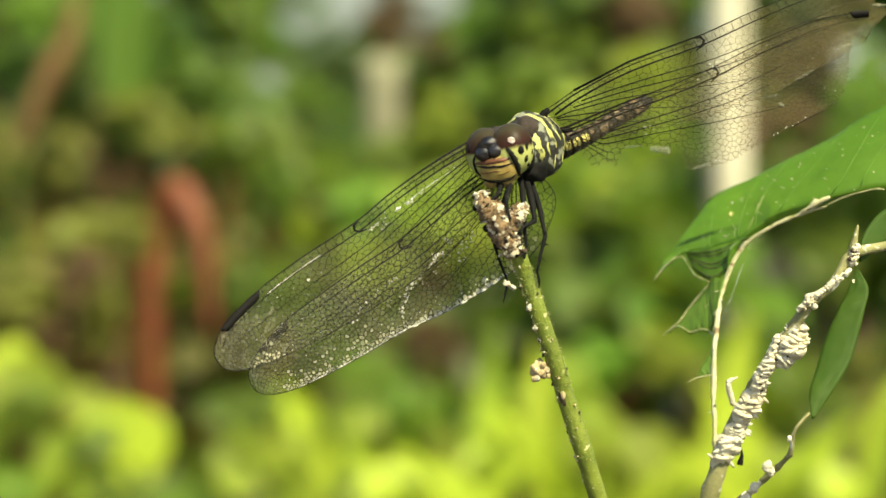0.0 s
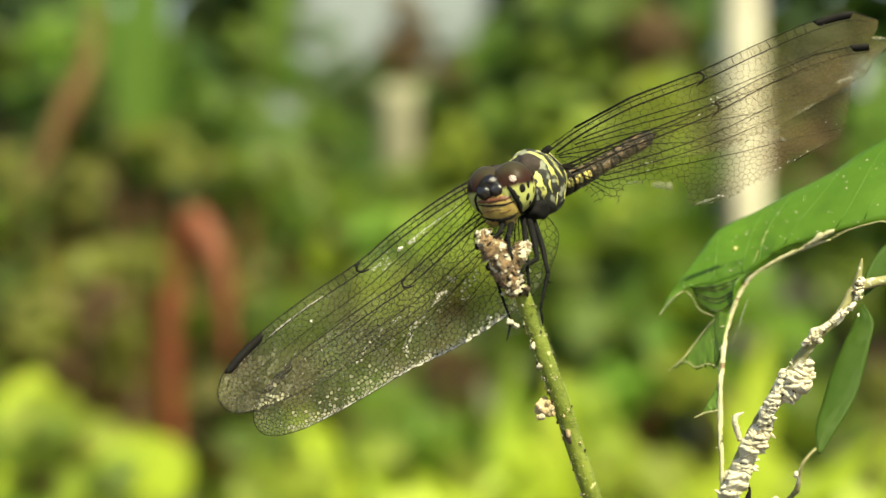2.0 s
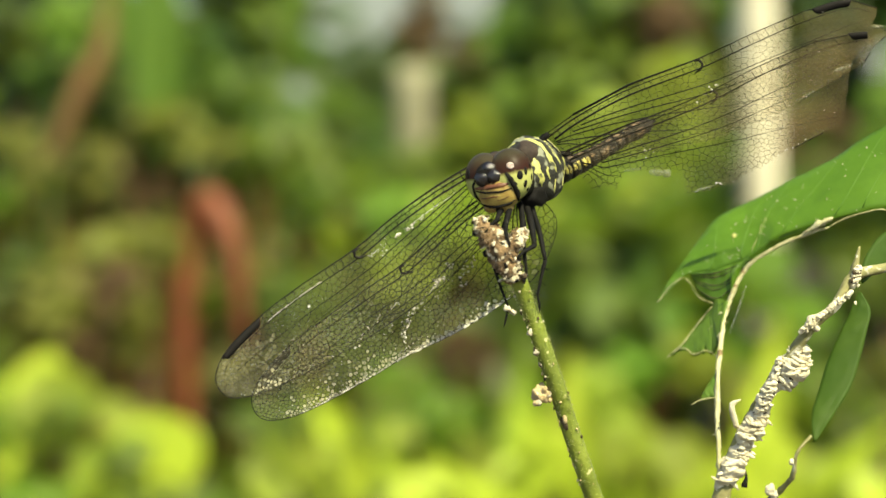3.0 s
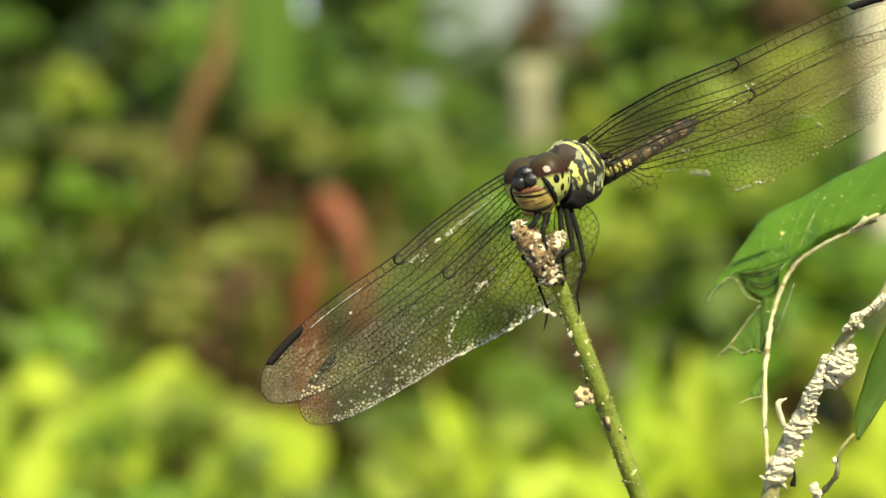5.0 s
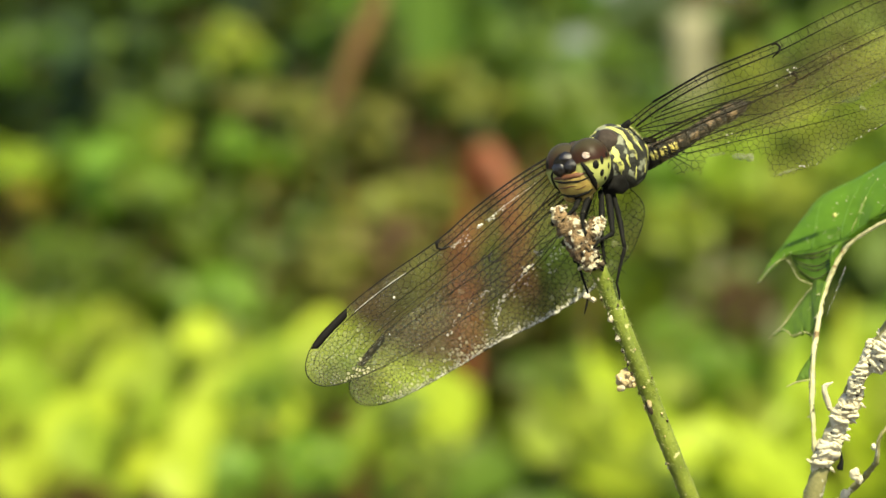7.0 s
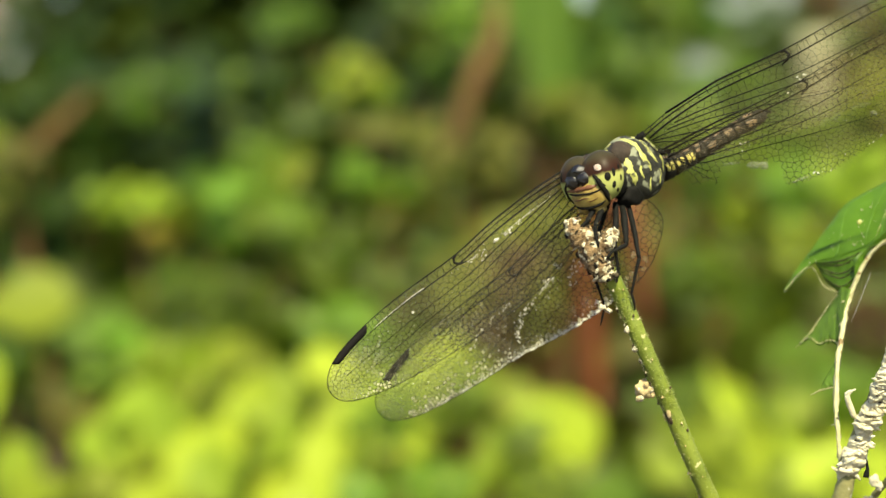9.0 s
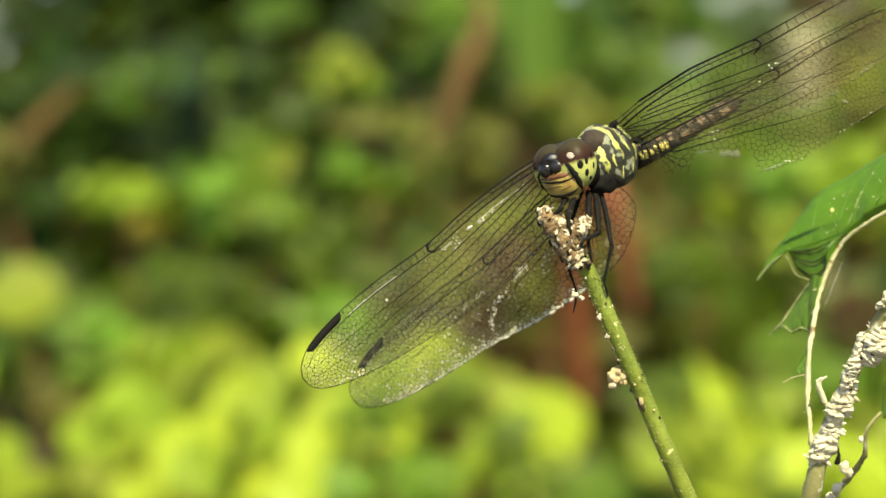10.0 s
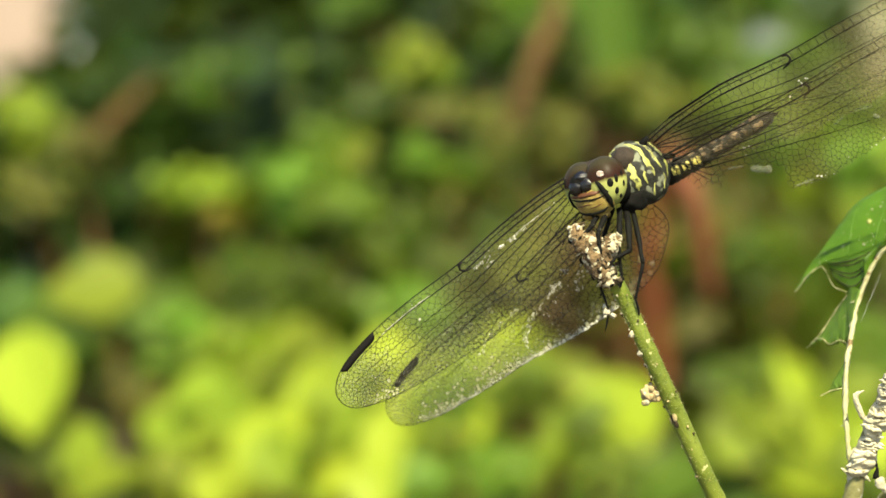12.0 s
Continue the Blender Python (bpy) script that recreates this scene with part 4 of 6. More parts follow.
RIB_LINE = curve_points([(28.3, 183.0, -34.5), (28.2, 183.0, -30.5), (28.3, 184.4, -25.2), (29.3, 188.1, -19.4), (30.3, 189.5, -16.5), (32.3, 190.6, -13.0), (35.2, 190.0, -10.9), (38.0, 188.8, -9.5), (40.5, 187.6, -8.6)], 8)
rib = part("midrib", tube(bmesh.new(), RIB_LINE, (0.22, 0.25, 0.26, 0.25, 0.24, 0.21, 0.19, 0.17, 0.08), 9, 0.9), RIB, leaf_plant, "pale frayed midrib")
for _ in range(26):
    k = rng.randrange(2, 62)
    q = RIB_LINE[k]
    d = Vector((rng.uniform(-1, 1), rng.uniform(-0.5, 0.2), rng.uniform(-0.3, 0.5))).normalized() * rng.uniform(0.2, 0.8)
    part("frayed_fibre", tube(bmesh.new(), [q, q + d * 0.6 + Vector((0, 0, 0.1)), q + d], (0.12, 0.07, 0.03), 5), RIB, rib)
part("frayed_fibre", tube(bmesh.new(), curve_points([(38.0, 188.6, -9.3), (39.6, 187.7, -8.2), (40.8, 187.2, -7.6)], 5), (0.12, 0.32, 0.12), 7, 1.2), RIB, rib)


SKINS = []


def sheet(upper, lower, across, bow, thick=0.14, ripple=0.12, seed=0.0, steps=7, ragged=0.0):
    """A curved leaf blade between two edge lines, with thickness."""
    a, b = curve_points(upper, steps), curve_points(lower, steps)
    n = max(len(a), len(b))

    def pick(line, t):
        f = t * (len(line) - 1)
        k = min(int(f), len(line) - 2)
        return line[k].lerp(line[k + 1], f - k)

    bm = bmesh.new()
    rows, skin = [], []
    for i in range(n):
        p, q = pick(a, i / (n - 1)), pick(b, i / (n - 1))
        if ragged:
            q = q + (q - p).normalized() * ragged * (noise.noise((i * 0.9, 3.3, seed)) + 0.6 * noise.noise((i * 2.7, 1.1, seed)))
        nrm = (pick(a, min(1, (i + 1) / (n - 1))) - pick(a, max(0, (i - 1) / (n - 1)))).cross(q - p)
        nrm = nrm.normalized() if nrm.length > 1e-6 else Vector((0, -1, 0))
        if nrm.y > 0:
            nrm = -nrm
        row = []
        for j in range(across + 1):
            t = j / across
            c = p.lerp(q, t) + nrm * (bow * 4 * t * (1 - t) * min(1, (q - p).length / 6) + ripple * noise.noise((i * 0.35, j * 0.6, seed)))
            row.append((bm.verts.new(c + nrm * thick / 2), bm.verts.new(c - nrm * thick / 2)))
        rows.append(row)
        skin.append([(v.co.copy(), nrm) for v, _ in row])
    SKINS.append(skin)
    for r0, r1 in zip(rows, rows[1:]):
        for j in range(across):
            for s in (0, 1):
                bm.faces.new((r0[j][s], r0[j + 1][s], r1[j + 1][s], r1[j][s]))
        for j in (0, across):
            bm.faces.new((r0[j][0], r0[j][1], r1[j][1], r1[j][0]))
    for row in (rows[0], rows[-1]):
        for j in range(across):
            bm.faces.new((row[j][0], row[j + 1][0], row[j + 1][1], row[j][1]))
    bmesh.ops.remove_doubles(bm, verts=bm.verts, dist=1e-4)
    return bm


blade = part("leaf_blade", sheet([(22.93, 192.8, -16.73), (24.08, 193.5, -14.87), (26.16, 194.4, -12.33), (28.05, 195.4, -9.96), (30.05, 196.1, -7.79), (33.6, 195.0, -6.0), (37.7, 193.7, -3.7), (41.7, 192.3, -1.6), (44.6, 191.4, 0.5), (48.5, 190.0, 2.6), (56, 187, 5.5), (66, 184, 5.5), (74, 182, 2.0)], [(22.93, 192.6, -16.83), (24.70, 193.2, -15.28), (26.39, 192.9, -13.84), (28.91, 192.1, -13.38), (31.22, 191.4, -12.62), (33.42, 190.7, -11.86), (35.0, 189.8, -10.0), (38.0, 188.6, -8.7), (42.4, 186.8, -7.3), (46.0, 185.6, -6.6), (54, 183, -6.5), (64, 181, -3.5), (74, 182, 2.0)], 14, 0.5), LEAF, leaf_plant, "green leaf blade, chewed along one side")
fold = part("leaf_fold", sheet([(26.40, 192.5, -13.75), (28.85, 191.7, -13.28), (31.16, 191.0, -12.53), (33.47, 190.3, -11.78)], [(26.75, 192.8, -14.58), (27.54, 192.2, -16.01), (29.04, 191.3, -16.81), (30.65, 190.5, -15.66), (32.1, 190.8, -13.62), (33.51, 190.5, -11.91)], 8, -0.15, ragged=0.2, seed=2.0), LEAF, leaf_plant, "strip of leaf folded under, with dark stripes")
fold_skin = SKINS[-1]
for v in (1, 2, 4, 5, 7):
    line = [row[v][0] + row[v][1] * 0.02 for row in fold_skin[1:-3]]
    part("dark_stripe", tube(bmesh.new(), line, [0.02, 0.07, 0.06, 0.02], 5, 0.6, v), SCAR, fold)
part("leaf_fold", sheet([(30.58, 190.1, -13.39), (32.0, 190.7, -12.2), (35.0, 189.9, -10.0), (38.0, 188.7, -8.7), (40.6, 187.6, -8.2)], [(30.47, 190.2, -15.89), (32.4, 191.0, -12.9), (35.2, 190.5, -10.9), (38.0, 189.2, -9.5), (40.6, 187.9, -8.6)], 4, 0.0), LEAF, leaf_plant, "leaf strip folded down to the rib")
part("leaf_lobe", sheet([(24.30, 192.0, -22.53), (25.47, 191.6, -21.36), (26.29, 191.4, -20.19), (27.68, 191.0, -18.32), (28.59, 190.7, -17.24), (29.06, 190.5, -16.37), (30.11, 189.2, -16.5)], [(24.34, 191.8, -22.58), (25.60, 190.6, -21.75), (26.54, 189.7, -22.19), (27.66, 188.8, -21.73), (28.44, 188.0, -21.89), (28.75, 187.9, -20.96), (29.05, 187.7, -20.04)], 7, 0.15, steps=9, ragged=0.85, seed=5.0), LEAF_WORN, leaf_plant, "ragged leftover lobe of leaf")
part("leaf_lobe", sheet([(26.6, 184.8, -26.3), (27.2, 185.1, -25.2), (28.3, 185.6, -23.6)], [(26.7, 184.8, -26.4), (27.6, 184.4, -26.1), (28.3, 184.2, -25.8)], 4, 0.05, steps=10, ragged=0.5, seed=8.0), LEAF_WORN, leaf_plant, "small leftover lobe of leaf")
for line in ([(22.93, 192.5, -16.83), (24.29, 193.0, -15.27), (25.64, 193.1, -14.31), (26.37, 192.5, -14.72), (27.21, 191.0, -16.22), (28.57, 189.8, -16.75)], [(23.85, 192.1, -22.90), (24.88, 191.3, -21.95), (25.62, 190.4, -21.67), (26.48, 189.5, -22.19), (27.64, 188.6, -21.71), (28.42, 187.8, -21.99), (28.89, 187.3, -22.82)], [(24.27, 191.8, -22.43), (25.51, 191.2, -21.22), (26.33, 191.2, -20.11), (27.71, 190.8, -18.22), (28.61, 190.5, -17.16)], [(25.6, 184.6, -26.9), (26.6, 184.5, -26.4), (28.0, 183.8, -26.0)], [(40.5, 187.4, -8.5), (42.4, 186.8, -7.5), (45.1, 185.6, -6.7), (46.0, 185.3, -6.8)]):
    part("dry_rim", tube(bmesh.new(), curve_points(line, 6), 0.055, 6, 1.3, line[0][0]), RIM, blade, "dry pale rim of the bite")
top_skin = SKINS[0]


def on_leaf(u, v, lift=0.0):
    """A point of the blade's upper face: u along it, v from its upper edge to the rib."""
    i, j = u * (len(top_skin) - 1), v * (len(top_skin[0]) - 1)
    i, j = min(int(i), len(top_skin) - 2), min(int(j), len(top_skin[0]) - 2)
    fu, fv = u * (len(top_skin) - 1) - i, v * (len(top_skin[0]) - 1) - j
    a = top_skin[i][j][0].lerp(top_skin[i][j + 1][0], fv)
    b = top_skin[i + 1][j][0].lerp(top_skin[i + 1][j + 1][0], fv)
    return a.lerp(b, fu) + top_skin[i][j][1] * lift


for k in range(6):
    u = 0.24 + 0.095 * k + 0.02 * math.sin(k * 2.1)
    line = [on_leaf(min(0.99, u + 0.10 * (1 - v)), v, 0.02) for v in np.linspace(0.96, 0.12, 9)]
    part("side_vein", tube(bmesh.new(), line, (0.07, 0.05, 0.02), 5, 0.2, u), LEAF_VEIN, blade, "pale side vein")
for _ in range(95):
    u, v = rng.uniform(0.12, 0.8), rng.betavariate(2.0, 1.3)
    r = rng.uniform(0.02, 0.075)
    part("pale_dot", ball(bmesh.new(), on_leaf(u, min(v, 0.97), 0.02), (r * rng.uniform(0.7, 1.8), r * 0.5, r), Euler((0, rng.random() * 3, 0)).to_matrix(), 6, 4, 0.5), FLAKE, blade)
part("yellow_dot", ball(bmesh.new(), on_leaf(0.36, 0.55, 0.03), (0.26, 0.12, 0.3), None, 10, 6, 0.4), PALE, blade, "yellow spot on the leaf")
part("scratch", tube(bmesh.new(), [on_leaf(0.40 + 0.02 * k, 0.9 - 0.12 * k, 0.03) for k in range(4)], 0.035, 5, 0.6), RIM, blade, "pale scratch on the leaf")

part("silk_thread", tube(bmesh.new(), [(32.2, 190.4, -15.0), (31.2, 189.0, -17.2), (30.0, 187.6, -19.8)], 0.012, 4), WEB, rib, "fine thread of silk")

# ---- the twig wrapped in white fungus ----
twig_plant = thing("fungus_twig", (0.028, 0.183, 0.0), "dry twig wrapped in tattered white fungus", "twig")
TW = curve_points([(27.2, 184.0, -41.0), (28.8, 183.2, -35.5), (29.8, 183.0, -32.5), (31.6, 182.6, -28.3), (33.3, 181.0, -24.5), (35.2, 179.4, -21.0), (37.1, 178.2, -17.9), (39.3, 178.0, -15.9), (41.0, 178.0, -13.1), (44.3, 178.2, -12.2), (52, 179, -10.5)], 6)
twig = part("twig", tube(bmesh.new(), TW + [], (0.95, 0.95, 0.9, 0.8, 0.7, 0.6, 0.5, 0.5, 0.55, 0.5, 0.45), 12, 0.25), TWIG, twig_plant, "olive twig")
part("lower_twig", tube(bmesh.new(), curve_points([TW[0], (24, 186, -70), (20, 190, -250), (28, 183, -800)], 8), (0.95, 1.2, 1.8, 2.6), 12, 0.15), TWIG, twig_plant)
part("twig_spur", tube(bmesh.new(), curve_points([(41.0, 178, -13.1), (41.3, 177.8, -11.5), (41.6, 177.8, -10.0)], 5), (0.5, 0.3, 0.1), 8, 0.5), TWIG, twig_plant)
for a, b, r in (((28.4, 183.2, -35.7), (31.0, 182.6, -30.3), 1.30), ((30.3, 182.4, -31.2), (32.7, 181.6, -26.8), 1.22), ((31.9, 181.4, -27.6), (33.6, 179.9, -23.4), 0.85), ((33.2, 180.4, -24.6), (34.0, 179.6, -21.2), 0.50), ((34.55, 180.3, -24.55), (36.45, 179.5, -20.05), 1.45), ((35.6, 178.0, -18.7), (38.3, 177.8, -16.4), 0.42), ((38.0, 177.8, -16.7), (40.9, 177.8, -14.4), 0.38), ((40.9, 177.8, -14.2), (41.5, 177.8, -11.9), 0.55)):
    a, b = Vector(a), Vector(b)
    along = (b - a).normalized()
    across = Vector((along.z, 0, -along.x)).normalized()
    bm = bmesh.new()
    line = [a.lerp(b, k / 24) + across * 0.16 * r * noise.noise((k * 0.35, r, a.x)) + Vector((0, -0.12, 0)) for k in range(25)]
    tube(bm, line, [r * (0.45 + 0.50 * math.sin(math.pi * min(0.97, max(0.03, k / 24)))) * (1 + 0.25 * noise.noise((k * 0.4, a.z, 0))) for k in range(25)], 24)
    for v in bm.verts:
        q = v.co * 0.9
        v.co += (v.co - a.lerp(b, 0.5)).normalized() * r * (0.22 * noise.noise(q) + 0.16 * noise.noise(q * 2.6) + 0.08 * noise.noise(q * 6))
    tree = BVHTree.FromBMesh(bm)
    crust = part("fungus", bm, FUNGUS, twig_plant, "white tattered fungus crust")

    def face(p):
        """The crust's near face straight behind or before p."""
        return tree.ray_cast(Vector((p.x, 150, p.z)), Vector((0, 1, 0)))[0]

    # bands that wrap round the twig, with dark slits between them
    bm = bmesh.new()
    pits = []
    for k in range(int(2.3 * (b - a).length / max(r, 0.6)) + 4):
        c = a.lerp(b, rng.uniform(0.03, 0.97))
        lean = rng.gauss(0.30, 0.50)
        reach = rng.uniform(0.45, 1.1)
        off = rng.uniform(-1, 1) * (1.1 - reach)
        strand = []
        for e in np.linspace(off - reach, off + reach, 13):
            q = face(c + across * e * r + along * (lean * e * r + 0.30 * noise.noise((e * 1.6, k, a.x))))
            if q is None:
                continue
            strand.append(q + Vector((0, -0.04 - 0.05 * abs(noise.noise((e * 3.0, k * 1.3, 2.0))), 0)))
        if len(strand) > 3:
            w = rng.uniform(0.09, 0.27) * (0.6 + 0.4 * min(r, 1))
            tube(bm, strand, [w * 0.3] + [w * rng.uniform(0.6, 1.2) for _ in strand[2:]] + [w * 0.3], 7, 0.5, c.z)
            if rng.random() < 0.8:
                pits.append((c + along * (w + 0.09), lean))
    for side in (-1, 1):
        for _ in range(3):
            q = face(a.lerp(b, rng.uniform(0.05, 0.95)) + across * side * r * 0.6)
            if q:
                out = (across * side + along * rng.gauss(0.1, 0.6)).normalized()
                tube(bm, [q, q + out * 0.3 * r, q + out * rng.uniform(0.45, 0.7) * r], (0.24, 0.17, 0.05), 6, 0.5, q.x)
    part("band", bm, FUNGUS, crust, "ragged pale bands of fungus", kind="stuff")
    for c, lean in pits:
        for _ in range(rng.choice((1, 1, 2))):
            e = rng.uniform(-0.7, 0.75)
            q = face(c + across * e * r + along * lean * e * r)
            if q:
                part("dark_pit", ball(bmesh.new(), q, (rng.uniform(0.10, 0.24) * (0.5 + 0.5 * min(r, 1)), 0.08, rng.uniform(0.05, 0.11)), Euler((0, math.atan2(along.x, along.z) - lean, 0)).to_matrix(), 8, 6, 0.6, 1.6, q.x), SCAR, crust, "dark slit in the crust")
for q, r in (((41.2, 177.3, -12.6), 0.36), ((40.9, 177.3, -13.4), 0.34)):
    part("dark_pit", ball(bmesh.new(), q, (r * 1.3, r * 0.7, r * 0.9), None, 9, 6, 0.3), SCAR, twig)
for a, b, c, w in (((30.0, 182.0, -28.9), (29.4, 181.6, -26.6), (30.3, 181.4, -25.9), 0.26), ((37.5, 177.8, -18.4), (36.6, 177.6, -17.3), (37.6, 177.5, -16.9), 0.3), ((41.2, 177.8, -15.5), (41.6, 177.8, -18.0), (41.0, 177.8, -19.4), 0.17)):
    part("shred", tube(bmesh.new(), curve_points([a, b, c], 6), (w, w * 1.2, w * 0.3), 8, 0.5, w), FUNGUS, twig, "loose shred of fungus")
part("dry_bud", tube(bmesh.new(), curve_points([(30.6, 182.8, -32.8), (31.0, 182.4, -34.0), (30.8, 182.4, -35.2)], 5), (0.12, 0.14, 0.35), 8, 0.4), BLACK, twig, "dark shrivelled bud")
thin = part("thin_twig", tube(bmesh.new(), curve_points([(35.6, 171.0, -27.9), (34.2, 171.0, -29.63), (33.88, 172.0, -32.2), (32.56, 174.0, -34.33), (30.75, 176.0, -36.73), (28.88, 179.0, -39.63), (26.4, 183.0, -44.0), (25.2, 185.2, -60.0)], 7), (0.13, 0.17, 0.24, 0.3, 0.36, 0.4, 0.5, 0.7), 9, 0.7, 2.0), TWIG, twig_plant, "thin crooked side twig")
for q, r in (((31.91, 172.7, -33.5), 0.5), ((32.3, 172.9, -34.0), 0.38), ((33.63, 170.8, -30.43), 0.24), ((30.99, 174.6, -36.0), 0.46), ((30.2, 175.6, -37.2), 0.5)):
    part("fungus_knob", ball(bmesh.new(), q, (r, r * 0.8, r * 1.2), None, 14, 10, 0.5, 1.8, q[0]), FUNGUS, thin, "white knob of fungus")
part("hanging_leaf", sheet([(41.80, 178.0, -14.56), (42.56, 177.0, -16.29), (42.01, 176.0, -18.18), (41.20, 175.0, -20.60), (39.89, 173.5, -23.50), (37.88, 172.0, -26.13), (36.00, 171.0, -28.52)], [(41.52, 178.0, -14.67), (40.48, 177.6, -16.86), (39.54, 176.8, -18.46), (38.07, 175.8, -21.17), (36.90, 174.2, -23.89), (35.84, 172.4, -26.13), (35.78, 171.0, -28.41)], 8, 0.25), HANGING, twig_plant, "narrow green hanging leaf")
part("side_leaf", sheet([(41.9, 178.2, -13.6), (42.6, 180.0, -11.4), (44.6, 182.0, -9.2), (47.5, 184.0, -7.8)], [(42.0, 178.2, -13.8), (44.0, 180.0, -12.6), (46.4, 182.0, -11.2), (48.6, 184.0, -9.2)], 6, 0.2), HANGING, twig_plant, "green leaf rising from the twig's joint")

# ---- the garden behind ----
# sun and shade among the plants are put into these leaf greens
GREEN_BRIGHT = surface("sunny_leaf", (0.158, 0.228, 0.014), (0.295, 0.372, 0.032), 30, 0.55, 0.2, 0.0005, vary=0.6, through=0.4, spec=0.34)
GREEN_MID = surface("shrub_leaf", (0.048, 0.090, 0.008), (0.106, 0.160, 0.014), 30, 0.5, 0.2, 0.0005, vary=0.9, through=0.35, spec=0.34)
GREEN_DEEP = surface("shade_toned_leaf", (0.027, 0.064, 0.010), (0.068, 0.122, 0.018), 30, 0.45, 0.2, 0.0005, vary=0.8, through=0.25, spec=0.34)
GREEN_DARK = surface("deep_shade_toned_leaf", (0.014, 0.034, 0.006), (0.036, 0.066, 0.010), 30, 0.45, 0.2, 0.0005, vary=0.8, through=0.25, spec=0.34)
GREY_BARK = surface("grey_trunk_bark", (0.18, 0.175, 0.105), (0.31, 0.295, 0.185), 14, 0.85, 0.6, 0.003)
RED_LEAF = surface("red_brown_leaf", (0.15, 0.042, 0.017), (0.28, 0.086, 0.036), 25, 0.6, 0.3, 0.001, through=0.2)
OLIVE = surface("olive_dry_leaf", (0.080, 0.088, 0.012), (0.175, 0.175, 0.025), 30, 0.6, 0.2, 0.0005, vary=0.8, through=0.3, spec=0.34)
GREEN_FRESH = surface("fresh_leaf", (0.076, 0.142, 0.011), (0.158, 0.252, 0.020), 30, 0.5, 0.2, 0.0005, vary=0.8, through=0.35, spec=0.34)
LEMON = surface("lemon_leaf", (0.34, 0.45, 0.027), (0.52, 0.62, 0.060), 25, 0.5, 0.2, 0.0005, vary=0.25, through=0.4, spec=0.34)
BROWN_STEM = surface("orange_brown_stem", (0.12, 0.055, 0.018), (0.24, 0.12, 0.04), 20, 0.7, 0.4, 0.001)
YELLOW_LEAF = surface("yellowed_leaf", (0.35, 0.25, 0.02), (0.5, 0.38, 0.04), 25, 0.5, 0.2, 0.0005, through=0.3)
ORANGE_STEM = surface("orange_dead_stem", (0.10, 0.052, 0.014), (0.18, 0.098, 0.026), 20, 0.7, 0.4, 0.001)
TAN_STEM = surface("tan_dry_stem", (0.16, 0.12, 0.045), (0.28, 0.21, 0.09), 20, 0.7, 0.4, 0.001)
GREEN_LONG = surface("long_leaf", (0.075, 0.15, 0.018), (0.13, 0.22, 0.03), 25, 0.5, 0.2, 0.0005, vary=0.3, through=0.35, spec=0.34)
BLUE_WALL = surface("pale_blue_wall", (0.22, 0.26, 0.265), (0.29, 0.33, 0.335), 3, 0.9, 0.3, 0.002)
DEAD_BROWN = surface("withered_leaf", (0.045, 0.026, 0.012), (0.115, 0.065, 0.026), 30, 0.6, 0.2, 0.0005, vary=0.6, through=0.2, spec=0.2)
PALE_BARK = surface("pale_trunk_bark", (0.48, 0.44, 0.31), (0.76, 0.71, 0.55), 14, 0.85, 0.6, 0.003)
SOIL = surface("dark_soil", (0.02, 0.016, 0.010), (0.06, 0.045, 0.028), 5, 0.95, 0.8, 0.01)
WALL = surface("pale_pink_wall", (0.40, 0.29, 0.24), (0.50, 0.38, 0.32), 3, 0.9, 0.3, 0.002)


def leaf_mesh(name, length, width, material, cup=0.15, point=0.5, seed=0):
    """One leaf of 40 faces in its own space: base at the origin, tip along y, upper side to z."""
    bm = bmesh.new()
    rows = []
    for i in range(9):
        t = i / 8
        w = width / 2 * (math.sin(math.pi * t ** (0.55 + 0.45 * point)) ** (0.7 + 0.5 * point)) if 0 < i < 8 else 0.002 * width
        y = length * t
        z = -length * 0.35 * cup * t * t
        rows.append([bm.verts.new((x * w, y, z + abs(x) * w * cup * 1.4 + 0.02 * length * noise.noise((x + seed, t * 3, seed)))) for x in (-1, -0.5, 0, 0.5, 1)])
    for a, b in zip(rows, rows[1:]):
        for j in range(4):
            bm.faces.new((a[j], a[j + 1], b[j + 1], b[j]))
    return finish(bm, name, material, 1.0)


ROUND = [leaf_mesh("leaf", 0.10, 0.085, GREEN_BRIGHT, 0.12, 0.1, k) for k in range(3)]
MODEST = [leaf_mesh("leaf", 0.10, 0.085, GREEN_MID, 0.12, 0.1, k + 5) for k in range(3)]


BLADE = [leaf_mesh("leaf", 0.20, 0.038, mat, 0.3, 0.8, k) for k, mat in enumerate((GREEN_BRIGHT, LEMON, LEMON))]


def facing(way, up=(0, 0, 1), spin=0.0):
    """A turn that lays a leaf's tip along way with its upper side near up."""
    y = Vector(way).normalized()
    z = Vector(up)
    z = (z - y * z.dot(y)).normalized() if (z - y * z.dot(y)).length > 1e-3 else y.orthogonal()
    x = y.cross(z)
    return Matrix((x, y, z)).transposed().to_4x4() @ pose(0, 0, 0, 0, spin, 0)


